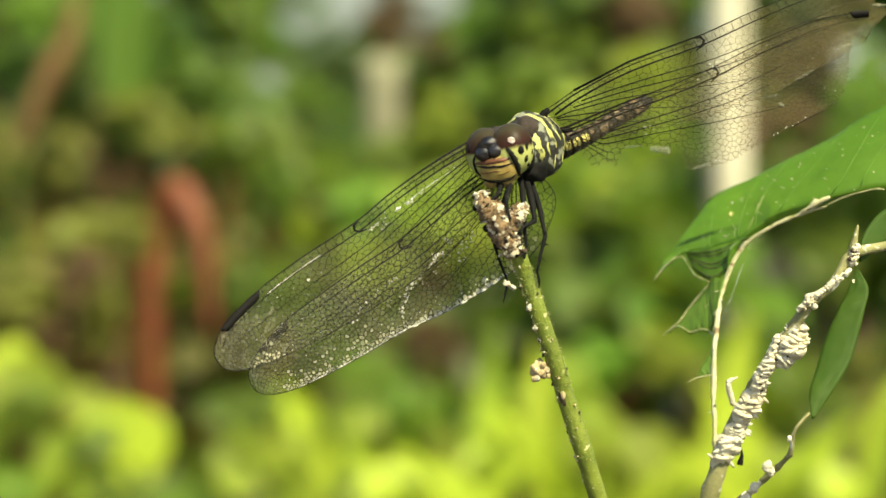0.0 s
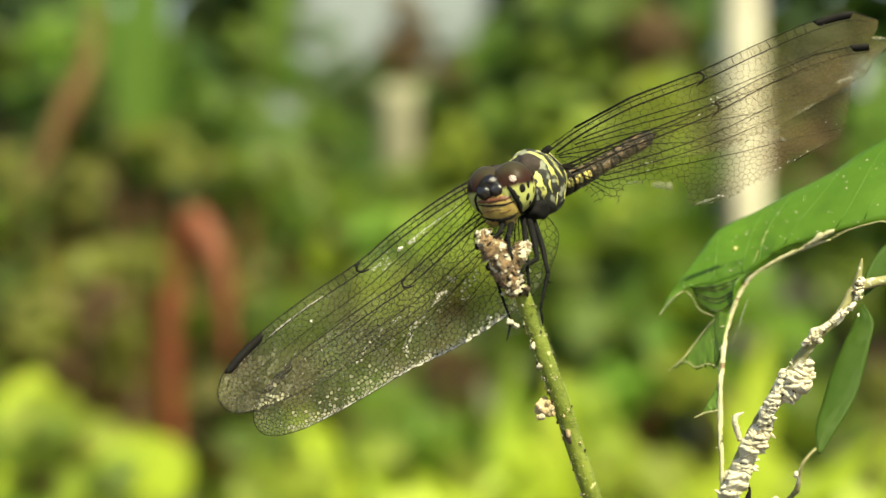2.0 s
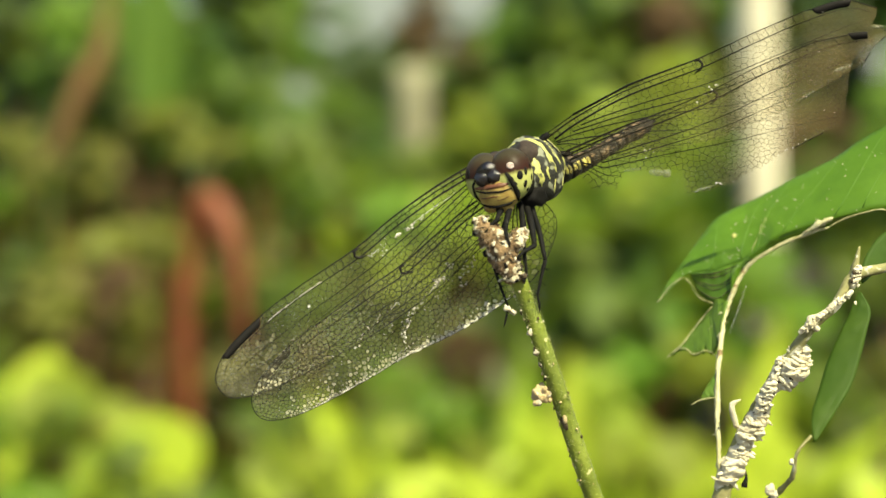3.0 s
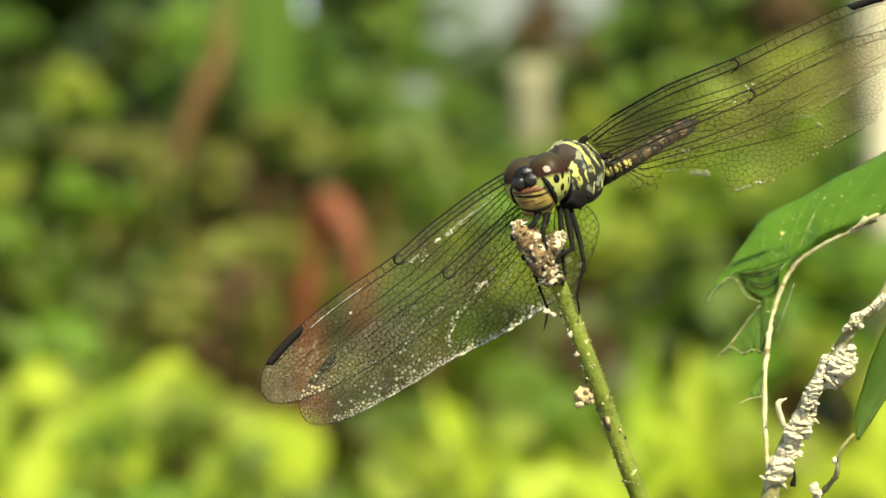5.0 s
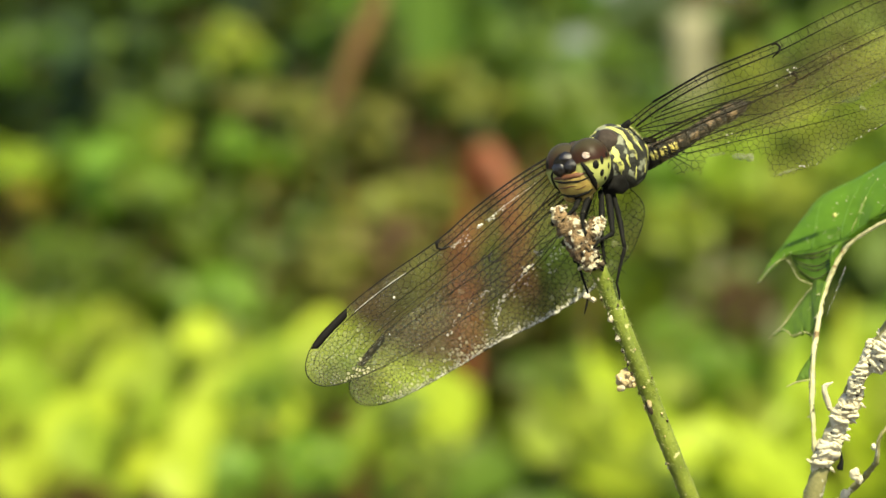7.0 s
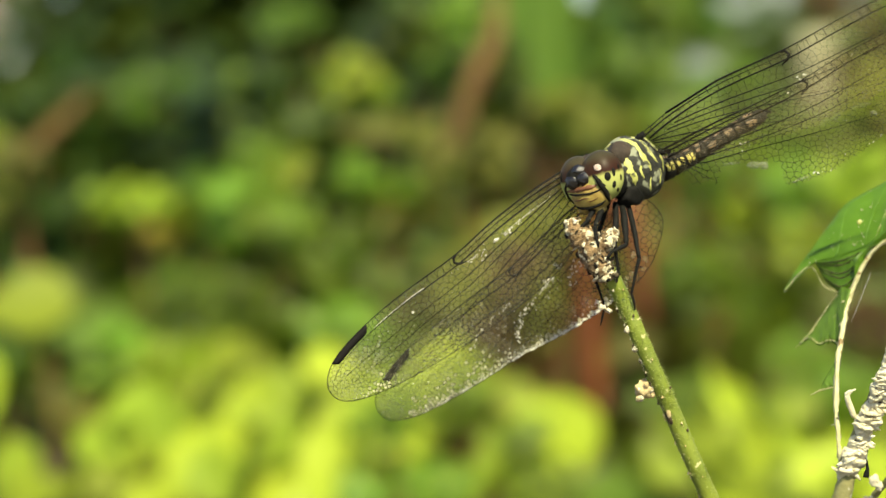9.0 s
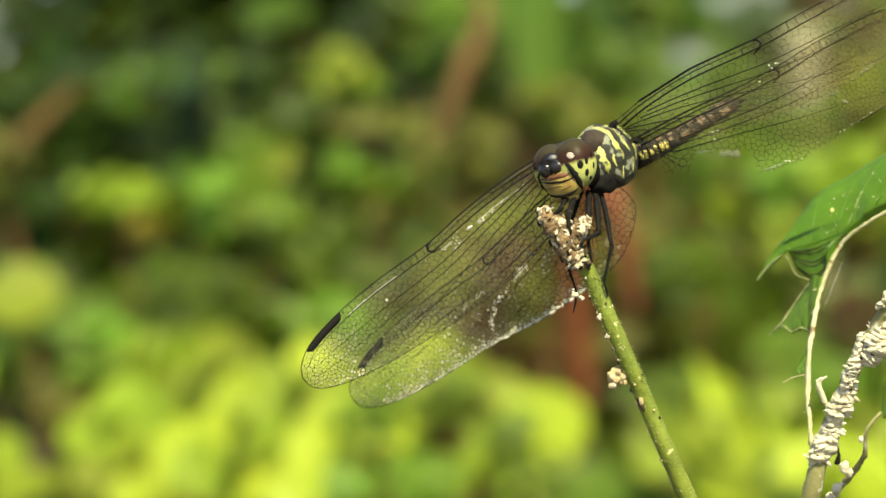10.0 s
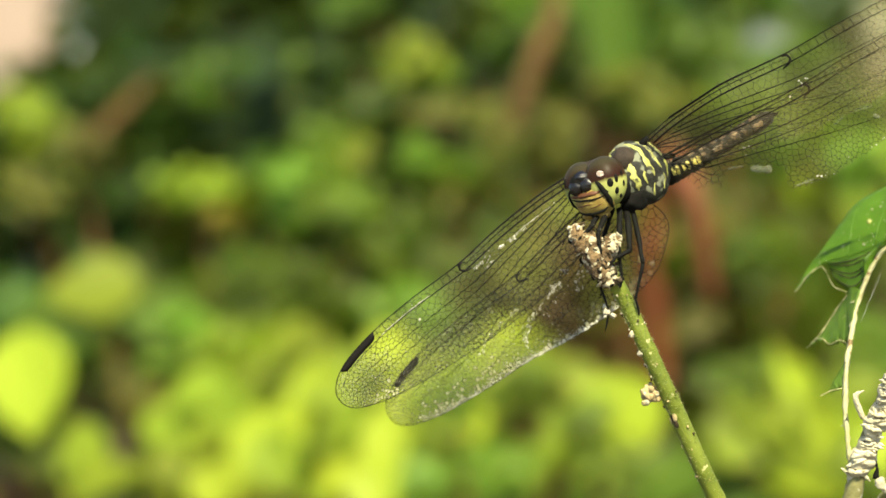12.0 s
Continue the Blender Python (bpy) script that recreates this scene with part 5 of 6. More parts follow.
def broad_plant(x, y, z, count, size, spread, seed, meshes=ROUND, label="low plant with broad sunlit yellow-green leaves", tilt=1.1, rise=-0.5):
    """A low plant: stems from the ground, each with one broad leaf on top."""
    r = random.Random(seed)
    ob = thing("broad_leaf_plant", (x, y, 0), label, "plant", "low plants behind")
    for k in range(count):
        a = math.tau * k / count + r.uniform(-0.4, 0.4)
        d = spread * math.sqrt(r.random())
        top = Vector((x + d * math.cos(a), y + d * math.sin(a), z + r.uniform(-0.6, 0.25) * spread))
        way = Vector((math.cos(a) * 0.8, math.sin(a) * 0.5 - 0.45, rise + r.uniform(-0.35, 0.35)))
        scale = size / 0.10 * r.uniform(0.75, 1.2)
        leaf = hung("leaf", r.choice(meshes), ob, Matrix.Translation(top) @ facing(way, (r.gauss(0, 0.3), -tilt + r.gauss(0, 0.25), 1)))
        leaf.scale = (scale, scale, scale)
        stem_bm = tube(bmesh.new(), curve_points([(x + 0.02 * math.cos(a), y + 0.02 * math.sin(a), 0), (x + d * 0.5 * math.cos(a), y + d * 0.5 * math.sin(a), z * 0.55), top], 3), (0.004, 0.0025, 0.0015), 5)
        part("leaf_stem", stem_bm, GREEN_MID, ob, m=Matrix(), unit=1.0)
    return ob


def shrub(x, y, z0, z1, spread, count, size, material, seed, label, tuft=0.045):
    """A shrub: branching stems, each ending in a spray of leaves that hang one way, with gaps between."""
    r = random.Random(seed)
    ob = thing("shrub", (x, y, 0), label, "shrub", "shrubs behind")
    for k in range(max(6, count // 20)):
        c = Vector((x + r.gauss(0, spread * 0.55), y + r.gauss(0, spread * 0.4), r.uniform(z0, z1)))
        bm = bmesh.new()
        lean = Vector((r.gauss(0, 0.6), r.gauss(-0.35, 0.5), 1)).normalized()
        trend = Vector((r.gauss(0, 0.8), r.gauss(-0.5, 0.6), r.gauss(-0.3, 0.3)))
        for _ in range(18):
            q = c + Vector((r.gauss(0, tuft), r.gauss(0, tuft), r.gauss(0, tuft * 0.8)))
            m = Matrix.Translation(q) @ facing(trend + Vector((r.gauss(0, 0.6), r.gauss(0, 0.6), r.gauss(0, 0.35))), lean + Vector((r.gauss(0, 0.25), r.gauss(0, 0.25), 0)))
            s = size * r.uniform(0.6, 1.3)
            rows = []
            for t, w in ((0, 0.02), (0.25, 0.8), (0.55, 1.0), (0.82, 0.6), (1.0, 0.02)):
                rows.append([bm.verts.new(m @ Vector((e * w * s * 0.33, t * s, abs(e) * w * s * 0.10 - t * t * s * 0.12))) for e in (-1, 0, 1)])
            for a, b in zip(rows, rows[1:]):
                for j in (0, 1):
                    bm.faces.new((a[j], a[j + 1], b[j + 1], b[j]))
        branch = part("branch", tube(bmesh.new(), curve_points([(x + r.uniform(-0.05, 0.05), y, 0), (x + (c.x - x) * 0.4, y + (c.y - y) * 0.4, c.z * 0.55), c], 4), (0.010, 0.006, 0.002), 5), BROWN_STEM, ob, m=Matrix(), unit=1.0)
        part("leaf_spray", bm, material, branch, "", Matrix(), "stuff", 1.0)
    return ob


def post(name, x, y, z1, r, lean, material, label, category):
    """A tree trunk: tapered, slightly crooked, with knots."""
    ob = thing(name, (x, y, 0), label, category)
    line = curve_points([(x - lean * 1.2, y, 0), (x - lean * 0.5 + 0.008, y, z1 * 0.35), (x, y, z1 * 0.7), (x + lean * 0.4, y, z1)], 8)
    trunk = part("trunk", tube(bmesh.new(), line, (r * 1.25, r * 1.05, r, r * 0.9), 20, 0.10, x), material, ob, m=Matrix(), unit=1.0)
    for k in (6, 13, 18):
        part("knot", ball(bmesh.new(), line[k] + Vector((0.3 * r, -r * 0.85, 0)), (r * 0.3, r * 0.2, r * 0.35), None, 10, 7, 0.3), material, trunk, m=Matrix(), unit=1.0)
    return ob


def strap(name, points, width, material, label, category, parent=None):
    """A long curved strap leaf or dead stem."""
    ob = thing(name, (points[0][0], points[0][1], 0), label, category)
    line = curve_points(points, 8)
    bm = bmesh.new()
    tube(bm, line, [width * w for w in (0.45, 0.9, 1.0, 0.8, 0.25)], 8, 0.12, points[0][0])
    part("strap", bm, material, ob, m=Matrix(), unit=1.0)
    part("foot", tube(bmesh.new(), [(points[0][0], points[0][1], 0), points[0]], (0.0022, 0.0022), 8), GREEN_MID, ob, m=Matrix(), unit=1.0)
    return ob


bm = bmesh.new()
bmesh.ops.create_grid(bm, x_segments=60, y_segments=60, size=60)
for v in bm.verts:
    d = v.co.length
    v.co.z = 0.03 * noise.noise(v.co * 0.7) + 0.0
ground = new("ground", finish(bm, "ground", SOIL, 1.0))
tagged(ground, "dark bare garden soil under the plants", "ground", "", "structure")

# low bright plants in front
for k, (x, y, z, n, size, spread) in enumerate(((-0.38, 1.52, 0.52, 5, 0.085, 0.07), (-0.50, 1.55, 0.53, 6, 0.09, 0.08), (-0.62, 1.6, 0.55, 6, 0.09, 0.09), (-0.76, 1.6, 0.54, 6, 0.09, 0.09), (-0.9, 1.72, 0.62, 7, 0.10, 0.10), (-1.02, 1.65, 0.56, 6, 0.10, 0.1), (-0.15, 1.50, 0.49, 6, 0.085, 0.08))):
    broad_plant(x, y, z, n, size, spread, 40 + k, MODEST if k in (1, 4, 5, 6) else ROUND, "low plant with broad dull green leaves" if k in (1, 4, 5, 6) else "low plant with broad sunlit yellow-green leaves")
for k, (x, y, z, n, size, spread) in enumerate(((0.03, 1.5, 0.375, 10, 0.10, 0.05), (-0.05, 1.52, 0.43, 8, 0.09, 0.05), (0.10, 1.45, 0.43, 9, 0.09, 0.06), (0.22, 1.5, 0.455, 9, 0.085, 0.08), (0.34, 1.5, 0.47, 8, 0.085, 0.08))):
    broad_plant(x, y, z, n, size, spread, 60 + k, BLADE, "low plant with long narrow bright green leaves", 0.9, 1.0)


def lone_leaf(x, y, z, size, material, way, wide=0.85):
    """A single large sunlit leaf on its own stem, turned to the light."""
    ob = thing("broad_leaf_plant", (x, y + 0.02, 0), "single large rounded leaf in full sun", "plant", "sunlit leaves behind")
    way = Vector(way).normalized()
    hung("leaf", leaf_mesh("leaf", size * 1.08, size * wide * 1.1, material, 0.14, 0.5, x), ob, Matrix.Translation(Vector((x, y, z)) - way * size * 0.5) @ facing(way, (-0.1, -0.75, 0.75)))
    part("leaf_stem", tube(bmesh.new(), curve_points([(x, y + 0.02, 0), (x - 0.01, y + 0.03, z * 0.6), Vector((x, y, z)) - way * size * 0.5], 4), (0.004, 0.0025, 0.0018), 6), GREEN_MID, ob, m=Matrix(), unit=1.0)


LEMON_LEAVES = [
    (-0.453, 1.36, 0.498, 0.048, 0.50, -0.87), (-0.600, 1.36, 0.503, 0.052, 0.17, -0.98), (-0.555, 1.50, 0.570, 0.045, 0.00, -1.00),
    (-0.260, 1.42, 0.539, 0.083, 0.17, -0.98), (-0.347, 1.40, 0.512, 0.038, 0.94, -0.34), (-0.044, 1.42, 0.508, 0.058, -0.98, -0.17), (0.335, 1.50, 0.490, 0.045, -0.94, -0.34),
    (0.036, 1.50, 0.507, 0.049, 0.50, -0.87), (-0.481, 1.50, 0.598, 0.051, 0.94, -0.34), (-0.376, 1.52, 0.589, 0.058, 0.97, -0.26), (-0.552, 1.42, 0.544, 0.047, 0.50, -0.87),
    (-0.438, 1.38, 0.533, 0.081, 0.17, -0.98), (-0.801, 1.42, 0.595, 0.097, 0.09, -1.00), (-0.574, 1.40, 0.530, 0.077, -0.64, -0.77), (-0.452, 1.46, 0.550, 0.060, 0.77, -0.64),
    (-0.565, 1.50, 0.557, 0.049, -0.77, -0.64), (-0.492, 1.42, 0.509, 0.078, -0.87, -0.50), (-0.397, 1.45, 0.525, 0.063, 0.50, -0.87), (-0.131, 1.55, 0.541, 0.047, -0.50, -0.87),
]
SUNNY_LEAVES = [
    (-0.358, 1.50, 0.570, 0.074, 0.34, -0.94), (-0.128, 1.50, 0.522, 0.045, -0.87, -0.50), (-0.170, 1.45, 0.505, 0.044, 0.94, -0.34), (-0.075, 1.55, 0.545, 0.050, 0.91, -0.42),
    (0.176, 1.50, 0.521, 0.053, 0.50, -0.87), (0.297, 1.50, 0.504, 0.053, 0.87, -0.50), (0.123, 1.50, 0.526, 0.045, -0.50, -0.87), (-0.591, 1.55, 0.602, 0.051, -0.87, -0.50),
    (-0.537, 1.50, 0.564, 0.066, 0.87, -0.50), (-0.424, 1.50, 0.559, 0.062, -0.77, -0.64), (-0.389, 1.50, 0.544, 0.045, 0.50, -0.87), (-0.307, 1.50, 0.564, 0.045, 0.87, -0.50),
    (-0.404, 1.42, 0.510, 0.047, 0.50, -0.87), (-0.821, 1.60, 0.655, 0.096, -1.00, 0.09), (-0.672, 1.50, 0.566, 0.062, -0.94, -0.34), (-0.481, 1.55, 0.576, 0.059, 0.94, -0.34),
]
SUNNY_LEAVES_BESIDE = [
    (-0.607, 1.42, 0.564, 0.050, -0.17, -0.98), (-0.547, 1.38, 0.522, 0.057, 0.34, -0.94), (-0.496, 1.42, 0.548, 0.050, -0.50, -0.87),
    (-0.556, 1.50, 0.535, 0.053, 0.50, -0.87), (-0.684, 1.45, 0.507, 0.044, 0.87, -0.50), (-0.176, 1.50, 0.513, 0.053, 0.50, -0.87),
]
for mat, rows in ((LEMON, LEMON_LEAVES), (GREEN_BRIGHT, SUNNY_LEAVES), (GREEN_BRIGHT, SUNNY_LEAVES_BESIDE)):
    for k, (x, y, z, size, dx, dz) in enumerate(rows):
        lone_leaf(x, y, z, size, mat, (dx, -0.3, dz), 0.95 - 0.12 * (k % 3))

# terraces of shrubs, and a dark hedge behind
FRONT_SHRUBS = [
    (-1.15, 2.0, 0.50, 0.66, 0.18, 150, 0.08, GREEN_DEEP), (-0.92, 2.0, 0.50, 0.64, 0.14, 130, 0.075, GREEN_MID), (-0.66, 1.88, 0.48, 0.62, 0.12, 130, 0.07, GREEN_MID), (-0.50, 2.3, 0.45, 0.70, 0.11, 150, 0.07, OLIVE),
    (-0.30, 2.35, 0.45, 0.62, 0.10, 120, 0.07, OLIVE), (-0.06, 1.85, 0.46, 0.64, 0.10, 130, 0.07, GREEN_MID), (0.10, 2.0, 0.46, 0.70, 0.13, 160, 0.075, GREEN_MID), (0.24, 1.85, 0.44, 0.68, 0.12, 160, 0.075, GREEN_MID),
]
MIDDLE_SHRUBS = [
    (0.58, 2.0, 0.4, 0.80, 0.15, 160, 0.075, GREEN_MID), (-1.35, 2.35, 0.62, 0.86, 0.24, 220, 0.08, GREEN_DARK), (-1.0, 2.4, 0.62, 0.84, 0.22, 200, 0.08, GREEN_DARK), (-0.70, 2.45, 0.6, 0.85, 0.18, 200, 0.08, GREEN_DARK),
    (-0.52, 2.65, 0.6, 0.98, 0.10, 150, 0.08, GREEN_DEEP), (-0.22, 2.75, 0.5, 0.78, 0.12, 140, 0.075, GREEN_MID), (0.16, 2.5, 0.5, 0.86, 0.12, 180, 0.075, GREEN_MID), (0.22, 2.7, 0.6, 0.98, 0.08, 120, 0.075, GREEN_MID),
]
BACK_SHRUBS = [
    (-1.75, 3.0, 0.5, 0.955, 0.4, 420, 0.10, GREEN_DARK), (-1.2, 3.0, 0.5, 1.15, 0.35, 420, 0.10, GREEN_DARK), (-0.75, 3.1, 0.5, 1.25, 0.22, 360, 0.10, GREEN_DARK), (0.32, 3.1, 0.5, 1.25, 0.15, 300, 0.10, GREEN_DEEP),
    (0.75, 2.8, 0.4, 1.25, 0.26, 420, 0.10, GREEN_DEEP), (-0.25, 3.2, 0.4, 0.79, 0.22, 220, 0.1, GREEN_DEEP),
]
# the two darkest greens carry the shade of the back rows in their colour
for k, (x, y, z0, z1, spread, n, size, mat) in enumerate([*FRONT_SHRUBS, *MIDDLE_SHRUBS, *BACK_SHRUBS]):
    shrub(x, y, z0, z1, spread, n, size, mat, 80 + k, "dark green shrub with shade painted in its leaves" if mat in (GREEN_DEEP, GREEN_DARK) else "dry olive-green garden shrub" if mat is OLIVE else "leafy green garden shrub")


def sprig(x, y, z, w, h, material, seed, label):
    """A sapling: one stem from the ground and short twigs, with leaves all over a crown of breadth w and height h round z."""
    r = random.Random(seed)
    ob = thing("sapling", (x, y + 0.03, 0), label, "sapling", "saplings behind")
    stem = part("stem", tube(bmesh.new(), curve_points([(x, y + 0.03, 0), (x + r.gauss(0, 0.01), y + 0.03, z * 0.6), (x, y + 0.02, z)], 4), (0.005, 0.003, 0.0015), 6), BROWN_STEM, ob, m=Matrix(), unit=1.0)
    s = min(0.055, max(0.022, 0.45 * min(w, h)))
    n = int(3.0 * w * h / (s * s * 0.42)) + 8
    bm = bmesh.new()
    lean = Vector((r.gauss(0, 0.35), -0.55, 0.8))
    trend = Vector((r.gauss(0, 0.8), -0.35, r.gauss(-0.35, 0.3)))
    for _ in range(n):
        a, d = r.uniform(0, math.tau), math.sqrt(r.random())
        q = Vector((x + 0.5 * w * d * math.cos(a), y + r.gauss(0, 0.022), z + 0.5 * h * d * math.sin(a)))
        m = facing(trend + Vector((r.gauss(0, 0.6), r.gauss(0, 0.4), r.gauss(0, 0.45))), lean + Vector((r.gauss(0, 0.3), r.gauss(0, 0.3), r.gauss(0, 0.15))))
        size = s * r.uniform(0.6, 1.3)
        q = q - (m.to_3x3() @ Vector((0, 0.5 * size, 0)))
        rows = []
        for t, wide in ((0, 0.02), (0.25, 0.8), (0.55, 1.0), (0.82, 0.6), (1.0, 0.02)):
            rows.append([bm.verts.new(q + m.to_3x3() @ Vector((e * wide * size * 0.33, t * size, abs(e) * wide * size * 0.10 - t * t * size * 0.12))) for e in (-1, 0, 1)])
        for a, b in zip(rows, rows[1:]):
            for j in (0, 1):
                bm.faces.new((a[j], a[j + 1], b[j + 1], b[j]))
    part("leaf_spray", bm, material, stem, "", Matrix(), "stuff", 1.0)


# place, breadth and height of each in metres
FRESH_SPRIGS = [
    (-0.481, 2.10, 0.930, 0.073, 0.060), (0.230, 1.95, 0.679, 0.074, 0.068), (-0.068, 2.20, 0.759, 0.070, 0.063), (0.118, 2.20, 0.837, 0.091, 0.077), (0.157, 2.60, 0.970, 0.058, 0.091),
    (0.055, 2.70, 0.927, 0.094, 0.077), (-0.165, 2.30, 0.742, 0.066, 0.059), (-0.265, 2.30, 0.931, 0.059, 0.080), (-0.220, 2.10, 0.771, 0.100, 0.080), (0.134, 2.50, 0.923, 0.072, 0.087),
    (0.191, 2.00, 0.731, 0.089, 0.070), (0.221, 1.90, 0.686, 0.079, 0.073), (0.184, 1.80, 0.602, 0.080, 0.080), (0.147, 1.70, 0.567, 0.065, 0.049), (0.406, 1.90, 0.649, 0.066, 0.073),
    (0.546, 2.30, 0.851, 0.051, 0.095), (0.294, 1.90, 0.643, 0.060, 0.054), (0.346, 1.70, 0.539, 0.065, 0.059),
]
FRESH_SPRIGS_BEHIND = [
    (-0.084, 2.05, 0.702, 0.085, 0.072), (0.128, 2.00, 0.678, 0.083, 0.070), (-0.088, 2.30, 0.750, 0.066, 0.051), (0.180, 2.05, 0.749, 0.078, 0.065),
    (0.088, 1.90, 0.643, 0.066, 0.085), (-0.715, 2.00, 0.776, 0.057, 0.051), (-0.711, 1.90, 0.725, 0.091, 0.079), (-0.644, 1.90, 0.700, 0.054, 0.060), (-0.607, 2.00, 0.751, 0.051, 0.045),
    (-0.553, 2.00, 0.733, 0.095, 0.038), (-0.672, 1.90, 0.697, 0.054, 0.060), (-0.468, 1.58, 0.568, 0.075, 0.050), (-0.774, 1.70, 0.595, 0.059, 0.059), (-0.632, 1.65, 0.561, 0.052, 0.073),
    (-0.544, 1.75, 0.594, 0.078, 0.061), (-0.600, 1.90, 0.660, 0.066, 0.066),
]
MIDDLING_SPRIGS = [
    (-0.533, 2.20, 0.870, 0.063, 0.063), (-0.475, 2.40, 0.854, 0.046, 0.092), (-0.384, 2.50, 0.841, 0.056, 0.048), (-0.295, 2.30, 0.852, 0.095, 0.080), (-0.186, 2.40, 0.824, 0.084, 0.069),
    (0.062, 2.60, 0.940, 0.091, 0.083), (-0.213, 2.20, 0.724, 0.077, 0.063), (-0.201, 2.00, 0.610, 0.083, 0.070), (-0.182, 1.60, 0.542, 0.076, 0.031), (-0.095, 1.60, 0.526, 0.076, 0.031),
    (0.143, 2.00, 0.686, 0.076, 0.070), (0.325, 1.80, 0.571, 0.057, 0.034), (-0.838, 2.30, 0.878, 0.080, 0.044), (-0.873, 2.60, 0.978, 0.116, 0.050), (-0.611, 2.40, 0.939, 0.092, 0.069),
    (-0.583, 1.90, 0.685, 0.115, 0.042), (-0.968, 2.30, 0.871, 0.110, 0.073), (-0.825, 2.30, 0.816, 0.088, 0.059),
]
MIDDLING_SPRIGS_BEHIND = [
    (-0.753, 2.30, 0.794, 0.080, 0.066), (-0.656, 1.75, 0.618, 0.078, 0.083), (-0.734, 1.80, 0.641, 0.069, 0.052), (-0.516, 2.00, 0.645, 0.057, 0.076),
]
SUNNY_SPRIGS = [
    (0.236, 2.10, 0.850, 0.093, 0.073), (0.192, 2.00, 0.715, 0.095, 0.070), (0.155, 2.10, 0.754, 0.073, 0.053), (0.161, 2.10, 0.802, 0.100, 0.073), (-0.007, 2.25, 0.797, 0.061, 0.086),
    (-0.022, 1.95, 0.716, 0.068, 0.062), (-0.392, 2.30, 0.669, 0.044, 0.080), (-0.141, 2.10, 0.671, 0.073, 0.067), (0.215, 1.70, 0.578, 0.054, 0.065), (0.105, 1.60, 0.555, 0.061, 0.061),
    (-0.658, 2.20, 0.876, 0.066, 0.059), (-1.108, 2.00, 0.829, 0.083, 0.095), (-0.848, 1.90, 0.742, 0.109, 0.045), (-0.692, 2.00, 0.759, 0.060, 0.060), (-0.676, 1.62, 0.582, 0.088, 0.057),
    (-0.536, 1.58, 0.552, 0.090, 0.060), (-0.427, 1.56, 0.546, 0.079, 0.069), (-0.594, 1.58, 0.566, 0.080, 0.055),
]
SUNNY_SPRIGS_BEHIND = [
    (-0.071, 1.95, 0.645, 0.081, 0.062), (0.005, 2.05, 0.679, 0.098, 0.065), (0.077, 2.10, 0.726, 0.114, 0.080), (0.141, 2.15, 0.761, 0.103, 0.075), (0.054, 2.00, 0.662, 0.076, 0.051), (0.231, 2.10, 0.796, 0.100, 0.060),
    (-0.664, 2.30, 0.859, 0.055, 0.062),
]
FRESH_SPRIGS_BEFORE = [
    (-0.065, 1.57, 0.575, 0.060, 0.045), (-0.022, 1.57, 0.550, 0.055, 0.055),
    (-0.385, 1.37, 0.565, 0.052, 0.035), (-0.343, 1.45, 0.570, 0.051, 0.032), (-0.337, 1.34, 0.524, 0.055, 0.038), (-0.278, 1.37, 0.554, 0.048, 0.035), (-0.247, 1.34, 0.515, 0.051, 0.034), (-0.403, 1.34, 0.507, 0.043, 0.030),
]
DRY_SPRIGS = [
    (0.250, 2.50, 0.876, 0.087, 0.095), (-0.486, 2.00, 0.750, 0.051, 0.057), (-0.432, 2.00, 0.766, 0.070, 0.057), (-0.380, 2.20, 0.804, 0.098, 0.063), (-0.329, 2.30, 0.786, 0.080, 0.066),
    (-0.415, 2.00, 0.661, 0.095, 0.070), (-0.458, 1.90, 0.619, 0.054, 0.091), (-0.368, 1.90, 0.595, 0.036, 0.085), (-0.093, 2.00, 0.610, 0.076, 0.076), (0.238, 1.65, 0.552, 0.031, 0.058),
    (0.406, 1.70, 0.539, 0.038, 0.103), (-0.581, 2.10, 0.807, 0.114, 0.024), (-0.527, 2.10, 0.775, 0.030, 0.073), (-0.478, 2.10, 0.763, 0.080, 0.073), (-0.366, 2.00, 0.677, 0.070, 0.070),
    (-1.109, 2.00, 0.751, 0.070, 0.057), (-0.938, 1.80, 0.800, 0.046, 0.046), (-0.781, 1.60, 0.535, 0.046, 0.046),
]
DRY_SPRIGS_BEHIND = [
    (-0.574, 2.10, 0.709, 0.073, 0.073),
]
# dark leaves in place of shaded gaps in the greenery
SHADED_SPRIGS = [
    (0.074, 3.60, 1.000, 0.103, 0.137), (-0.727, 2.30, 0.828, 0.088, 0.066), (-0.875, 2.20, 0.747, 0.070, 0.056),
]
BROWN_SPRIGS = [
    (0.260, 2.45, 0.947, 0.093, 0.070), (0.447, 2.40, 0.786, 0.122, 0.084), (-0.372, 2.05, 0.733, 0.046, 0.039), (-0.414, 1.90, 0.570, 0.048, 0.073), (-0.012, 1.80, 0.579, 0.052, 0.057),
    (-0.387, 1.90, 0.635, 0.042, 0.054), (-0.110, 3.60, 1.028, 0.086, 0.195), (0.006, 3.60, 0.954, 0.126, 0.069),
]
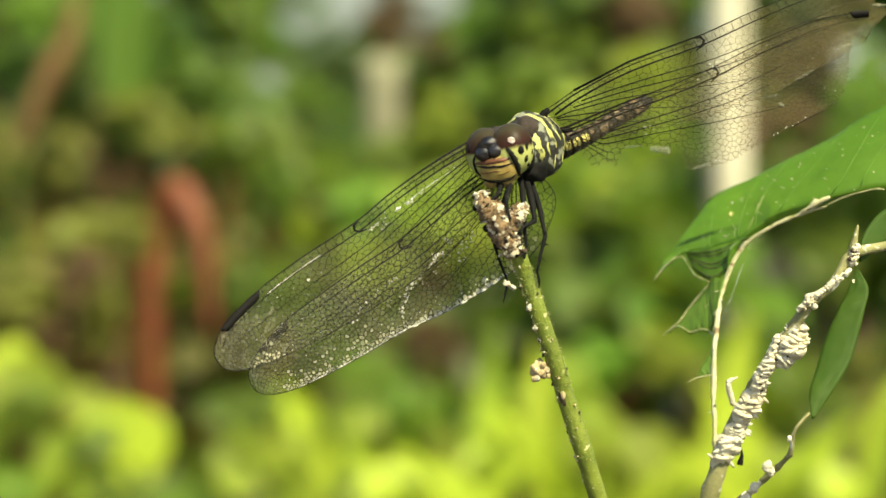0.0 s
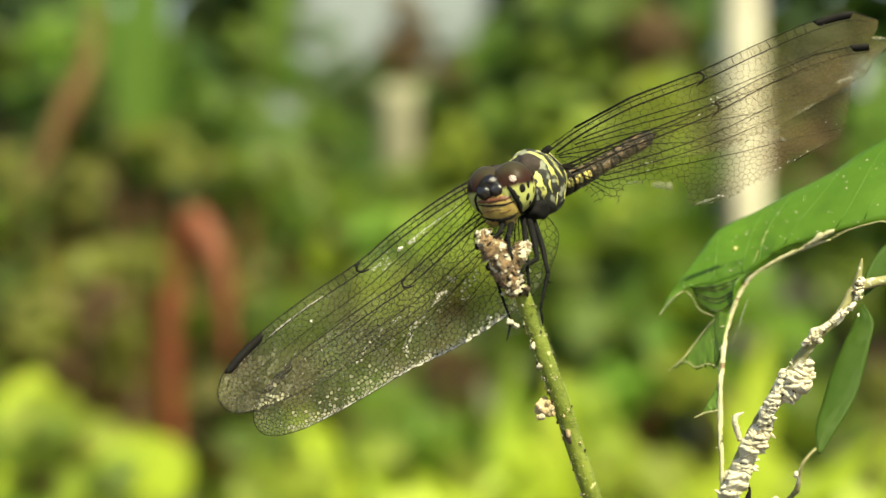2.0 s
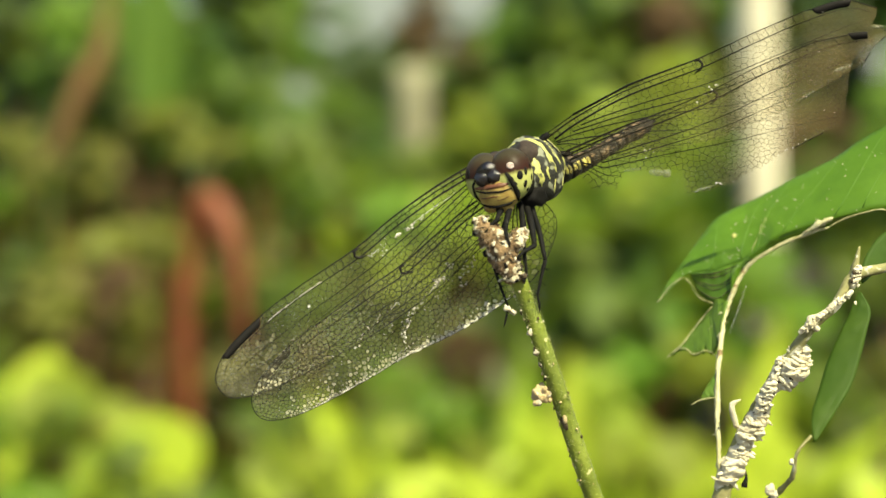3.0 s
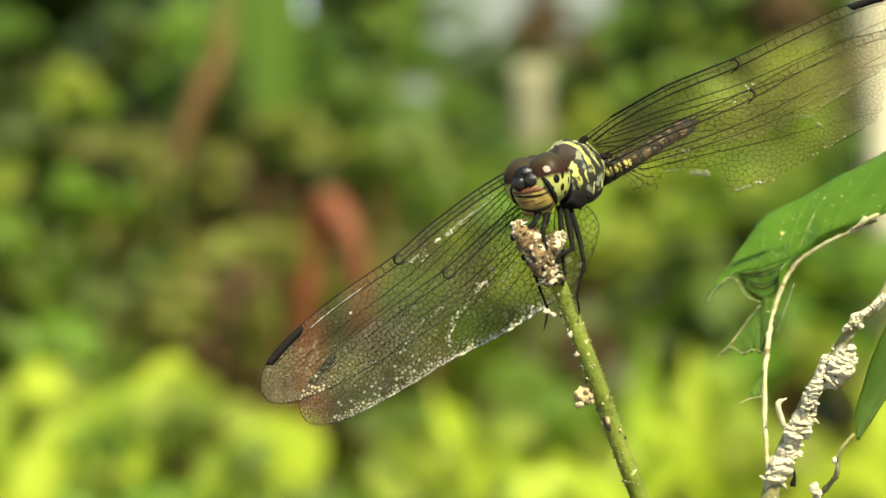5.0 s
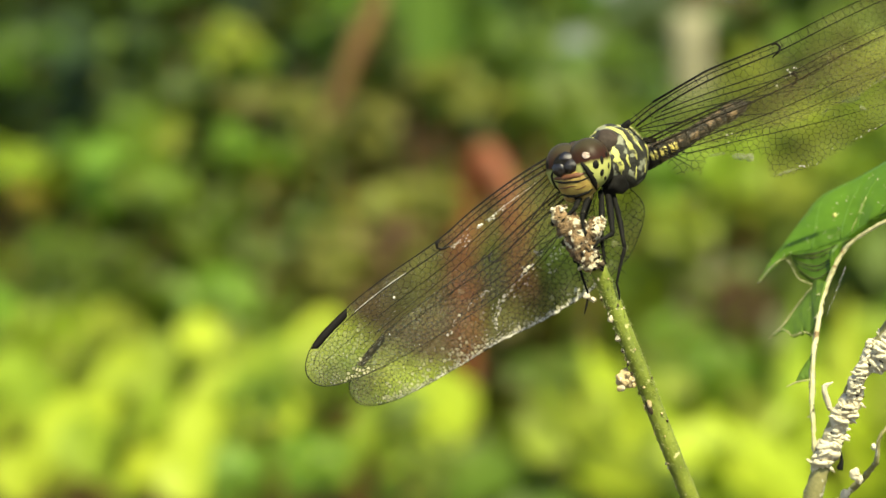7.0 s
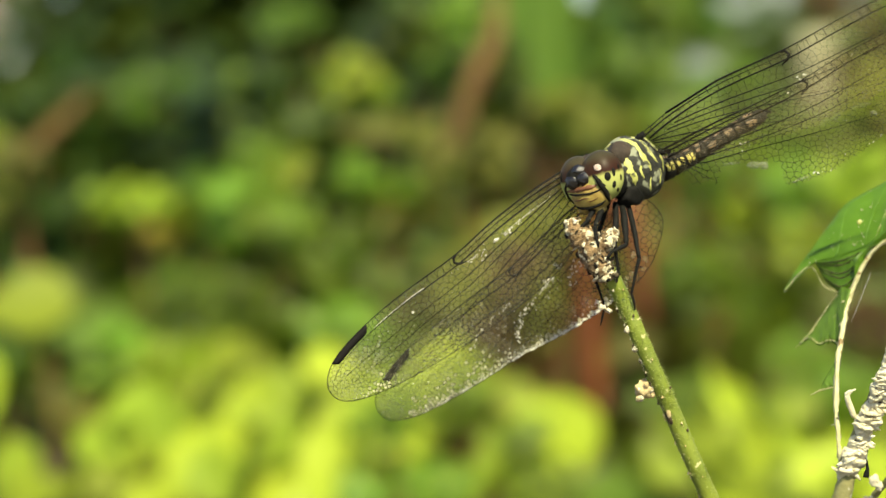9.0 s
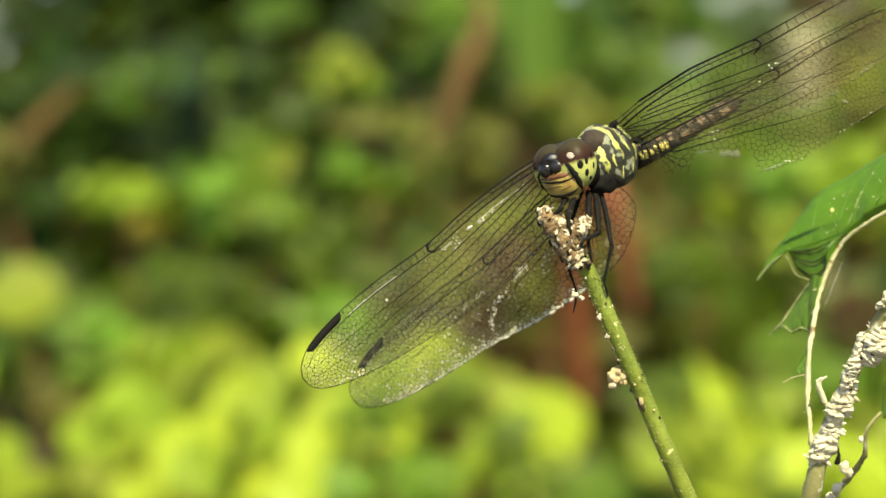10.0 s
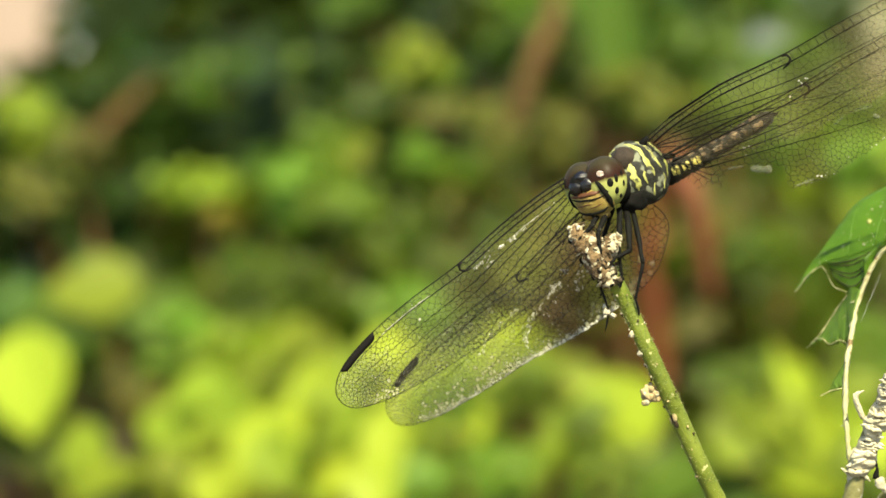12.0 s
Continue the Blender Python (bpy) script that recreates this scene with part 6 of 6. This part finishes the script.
# leaf colour alone sets how sunlit or shaded each sapling looks
for mat, rows, label in ((GREEN_FRESH, FRESH_SPRIGS, "fresh green sapling in the sun"), (GREEN_FRESH, FRESH_SPRIGS_BEHIND, "fresh green sapling in the sun"), (GREEN_FRESH, FRESH_SPRIGS_BEFORE, "fresh green sapling in the sun"), (GREEN_MID, MIDDLING_SPRIGS, "leafy sapling with mid-green leaves"), (GREEN_MID, MIDDLING_SPRIGS_BEHIND, "leafy sapling with mid-green leaves"), (GREEN_BRIGHT, SUNNY_SPRIGS, "bright yellow-green sunlit sapling"), (GREEN_BRIGHT, SUNNY_SPRIGS_BEHIND, "bright yellow-green sunlit sapling"), (OLIVE, DRY_SPRIGS, "dry olive-brown sapling with small leaves"), (OLIVE, DRY_SPRIGS_BEHIND, "dry olive-brown sapling with small leaves"), (GREEN_DEEP, SHADED_SPRIGS, "dark green sapling with shade painted in its leaves"), (DEAD_BROWN, BROWN_SPRIGS, "withered sapling with dark brown leaves")):
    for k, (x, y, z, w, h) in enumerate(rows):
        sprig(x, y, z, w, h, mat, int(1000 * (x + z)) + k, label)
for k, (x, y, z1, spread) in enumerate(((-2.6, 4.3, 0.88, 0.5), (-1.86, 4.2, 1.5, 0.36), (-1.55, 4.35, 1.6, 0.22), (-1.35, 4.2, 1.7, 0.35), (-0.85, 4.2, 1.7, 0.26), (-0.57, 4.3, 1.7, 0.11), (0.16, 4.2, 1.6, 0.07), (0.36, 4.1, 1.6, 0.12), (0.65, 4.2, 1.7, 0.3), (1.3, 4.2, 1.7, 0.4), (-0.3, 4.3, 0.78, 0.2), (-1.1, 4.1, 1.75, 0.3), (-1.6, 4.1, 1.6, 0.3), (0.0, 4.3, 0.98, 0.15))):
    # bushes on the left get the darkest green as painted shade
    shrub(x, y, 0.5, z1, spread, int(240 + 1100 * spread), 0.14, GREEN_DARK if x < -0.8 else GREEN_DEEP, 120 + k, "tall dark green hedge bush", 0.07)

# trunks, dead leaves and stems
post("young_tree", -0.093, 2.6, 0.90, 0.031, 0.01, GREY_BARK, "slender pale grey cut-off tree trunk", "tree")
post("young_tree", 0.344, 2.2, 1.6, 0.024, -0.008, PALE_BARK, "straight pale sunlit tree trunk", "tree")
strap("dead_leaf", [(-0.345, 2.1, 0.44), (-0.348, 2.1, 0.58), (-0.335, 2.1, 0.68), (-0.31, 2.08, 0.722), (-0.282, 2.06, 0.67), (-0.268, 2.05, 0.55)], 0.021, RED_LEAF, "arched red-brown dead leaf", "leaf")
strap("dead_leaf", [(-0.47, 2.1, 0.40), (-0.46, 2.1, 0.48), (-0.45, 2.1, 0.54), (-0.43, 2.1, 0.57), (-0.42, 2.1, 0.5)], 0.014, BROWN_STEM, "drooping brown dead leaf", "leaf")
strap("dead_plant", [(-0.455, 1.9, 0.775), (-0.44, 1.9, 0.81), (-0.415, 1.9, 0.86), (-0.395, 1.9, 0.90), (-0.385, 1.9, 0.97)], 0.013, ORANGE_STEM, "leaning orange-brown dead plant stem", "plant")
strap("dead_plant", [(-0.98, 1.85, 0.785), (-0.935, 1.85, 0.81), (-0.905, 1.85, 0.83), (-0.88, 1.85, 0.85), (-0.855, 1.85, 0.872)], 0.0105, ORANGE_STEM, "leaning orange-brown dead plant stem", "plant")
strap("dead_plant", [(0.255, 2.5, 0.90), (0.26, 2.5, 0.92), (0.27, 2.5, 0.95), (0.275, 2.5, 0.98), (0.28, 2.5, 1.0)], 0.03, DEAD_BROWN, "broad orange-brown dead leaf stalk", "plant")
for x, y, z1 in ((-0.595, 1.9, 0.68), (-0.548, 1.92, 0.70), (-0.447, 1.95, 0.66)):
    strap("bare_stem", [(x - 0.012, y, 0.40), (x - 0.006, y, 0.48), (x, y, 0.56), (x + 0.003, y, 0.63), (x + 0.004, y, z1)], 0.009, TAN_STEM, "bare tan plant stem", "plant")
for x, y, z, length, wide, way in ((-0.392, 2.2, 0.76, 0.34, 0.066, (0.04, -0.1, 1)), (-0.425, 2.25, 0.86, 0.26, 0.05, (-0.2, -0.1, 1)), (-0.245, 2.3, 0.86, 0.28, 0.045, (0.12, -0.1, 1))):
    ob = thing("long_leaf_plant", (x, y, 0), "plant with one upright long green leaf", "plant", "long leaves behind")
    hung("leaf", leaf_mesh("leaf", length, wide, GREEN_LONG, 0.2, 0.7, x), ob, Matrix.Translation((x, y, z)) @ facing(way, (0.1, -1, 0.2)))
    part("leaf_stem", tube(bmesh.new(), [(x, y, 0), (x - 0.004, y, z * 0.5), (x, y, z + 0.01)], (0.006, 0.005, 0.003), 7), GREEN_MID, ob, m=Matrix(), unit=1.0)
yl = thing("yellow_leaf_sprig", (-0.84, 2.0, 0), "sprig with one yellowed leaf", "leaf")
hung("leaf", leaf_mesh("leaf", 0.07, 0.05, YELLOW_LEAF), yl, Matrix.Translation((-0.84, 1.98, 0.72)) @ facing((0.3, -0.6, -0.6), (0, -0.8, 0.6)))
part("sprig_stem", tube(bmesh.new(), [(-0.84, 2.0, 0), (-0.845, 2.0, 0.4), (-0.84, 1.98, 0.72)], 0.003, 6), GREEN_MID, yl, m=Matrix(), unit=1.0)

# pale house wall beyond the hedge; blue wall added over its bright sky gap
for name, mat, label, x, y, wide, tall in (("wall_north", WALL, "pale pinkish rendered house wall", -3.75, 5.2, 1.9, 3.0), ("wall_east", BLUE_WALL, "pale blue-grey wall added over the sky gap", -0.05, 5.6, 1.5, 2.6)):
    bm = bmesh.new()
    bmesh.ops.create_cube(bm, size=1.0)
    bmesh.ops.scale(bm, vec=(wide, 0.2, tall), verts=bm.verts)
    bmesh.ops.bevel(bm, geom=bm.edges[:], offset=0.01, segments=2, affect="EDGES")
    bm.transform(Matrix.Translation((x, y, tall / 2)))
    tagged(new(name, finish(bm, name, mat, 1.0, False)), label, "wall", "", "structure")


def motions():
    """The insect sinks a little on its stalk at the end, and the stalk nods with it."""
    for ob, drop in ((dragonfly, Vector((-0.00012, 0, -0.00014))), (plant, Vector((-0.00012, 0, -0.00008)))):
        rest = ob.matrix_basis.copy()
        walk(ob, [(0.0, rest), (11.5, rest), (12.0, Matrix.Translation(drop) @ rest)])


motions()
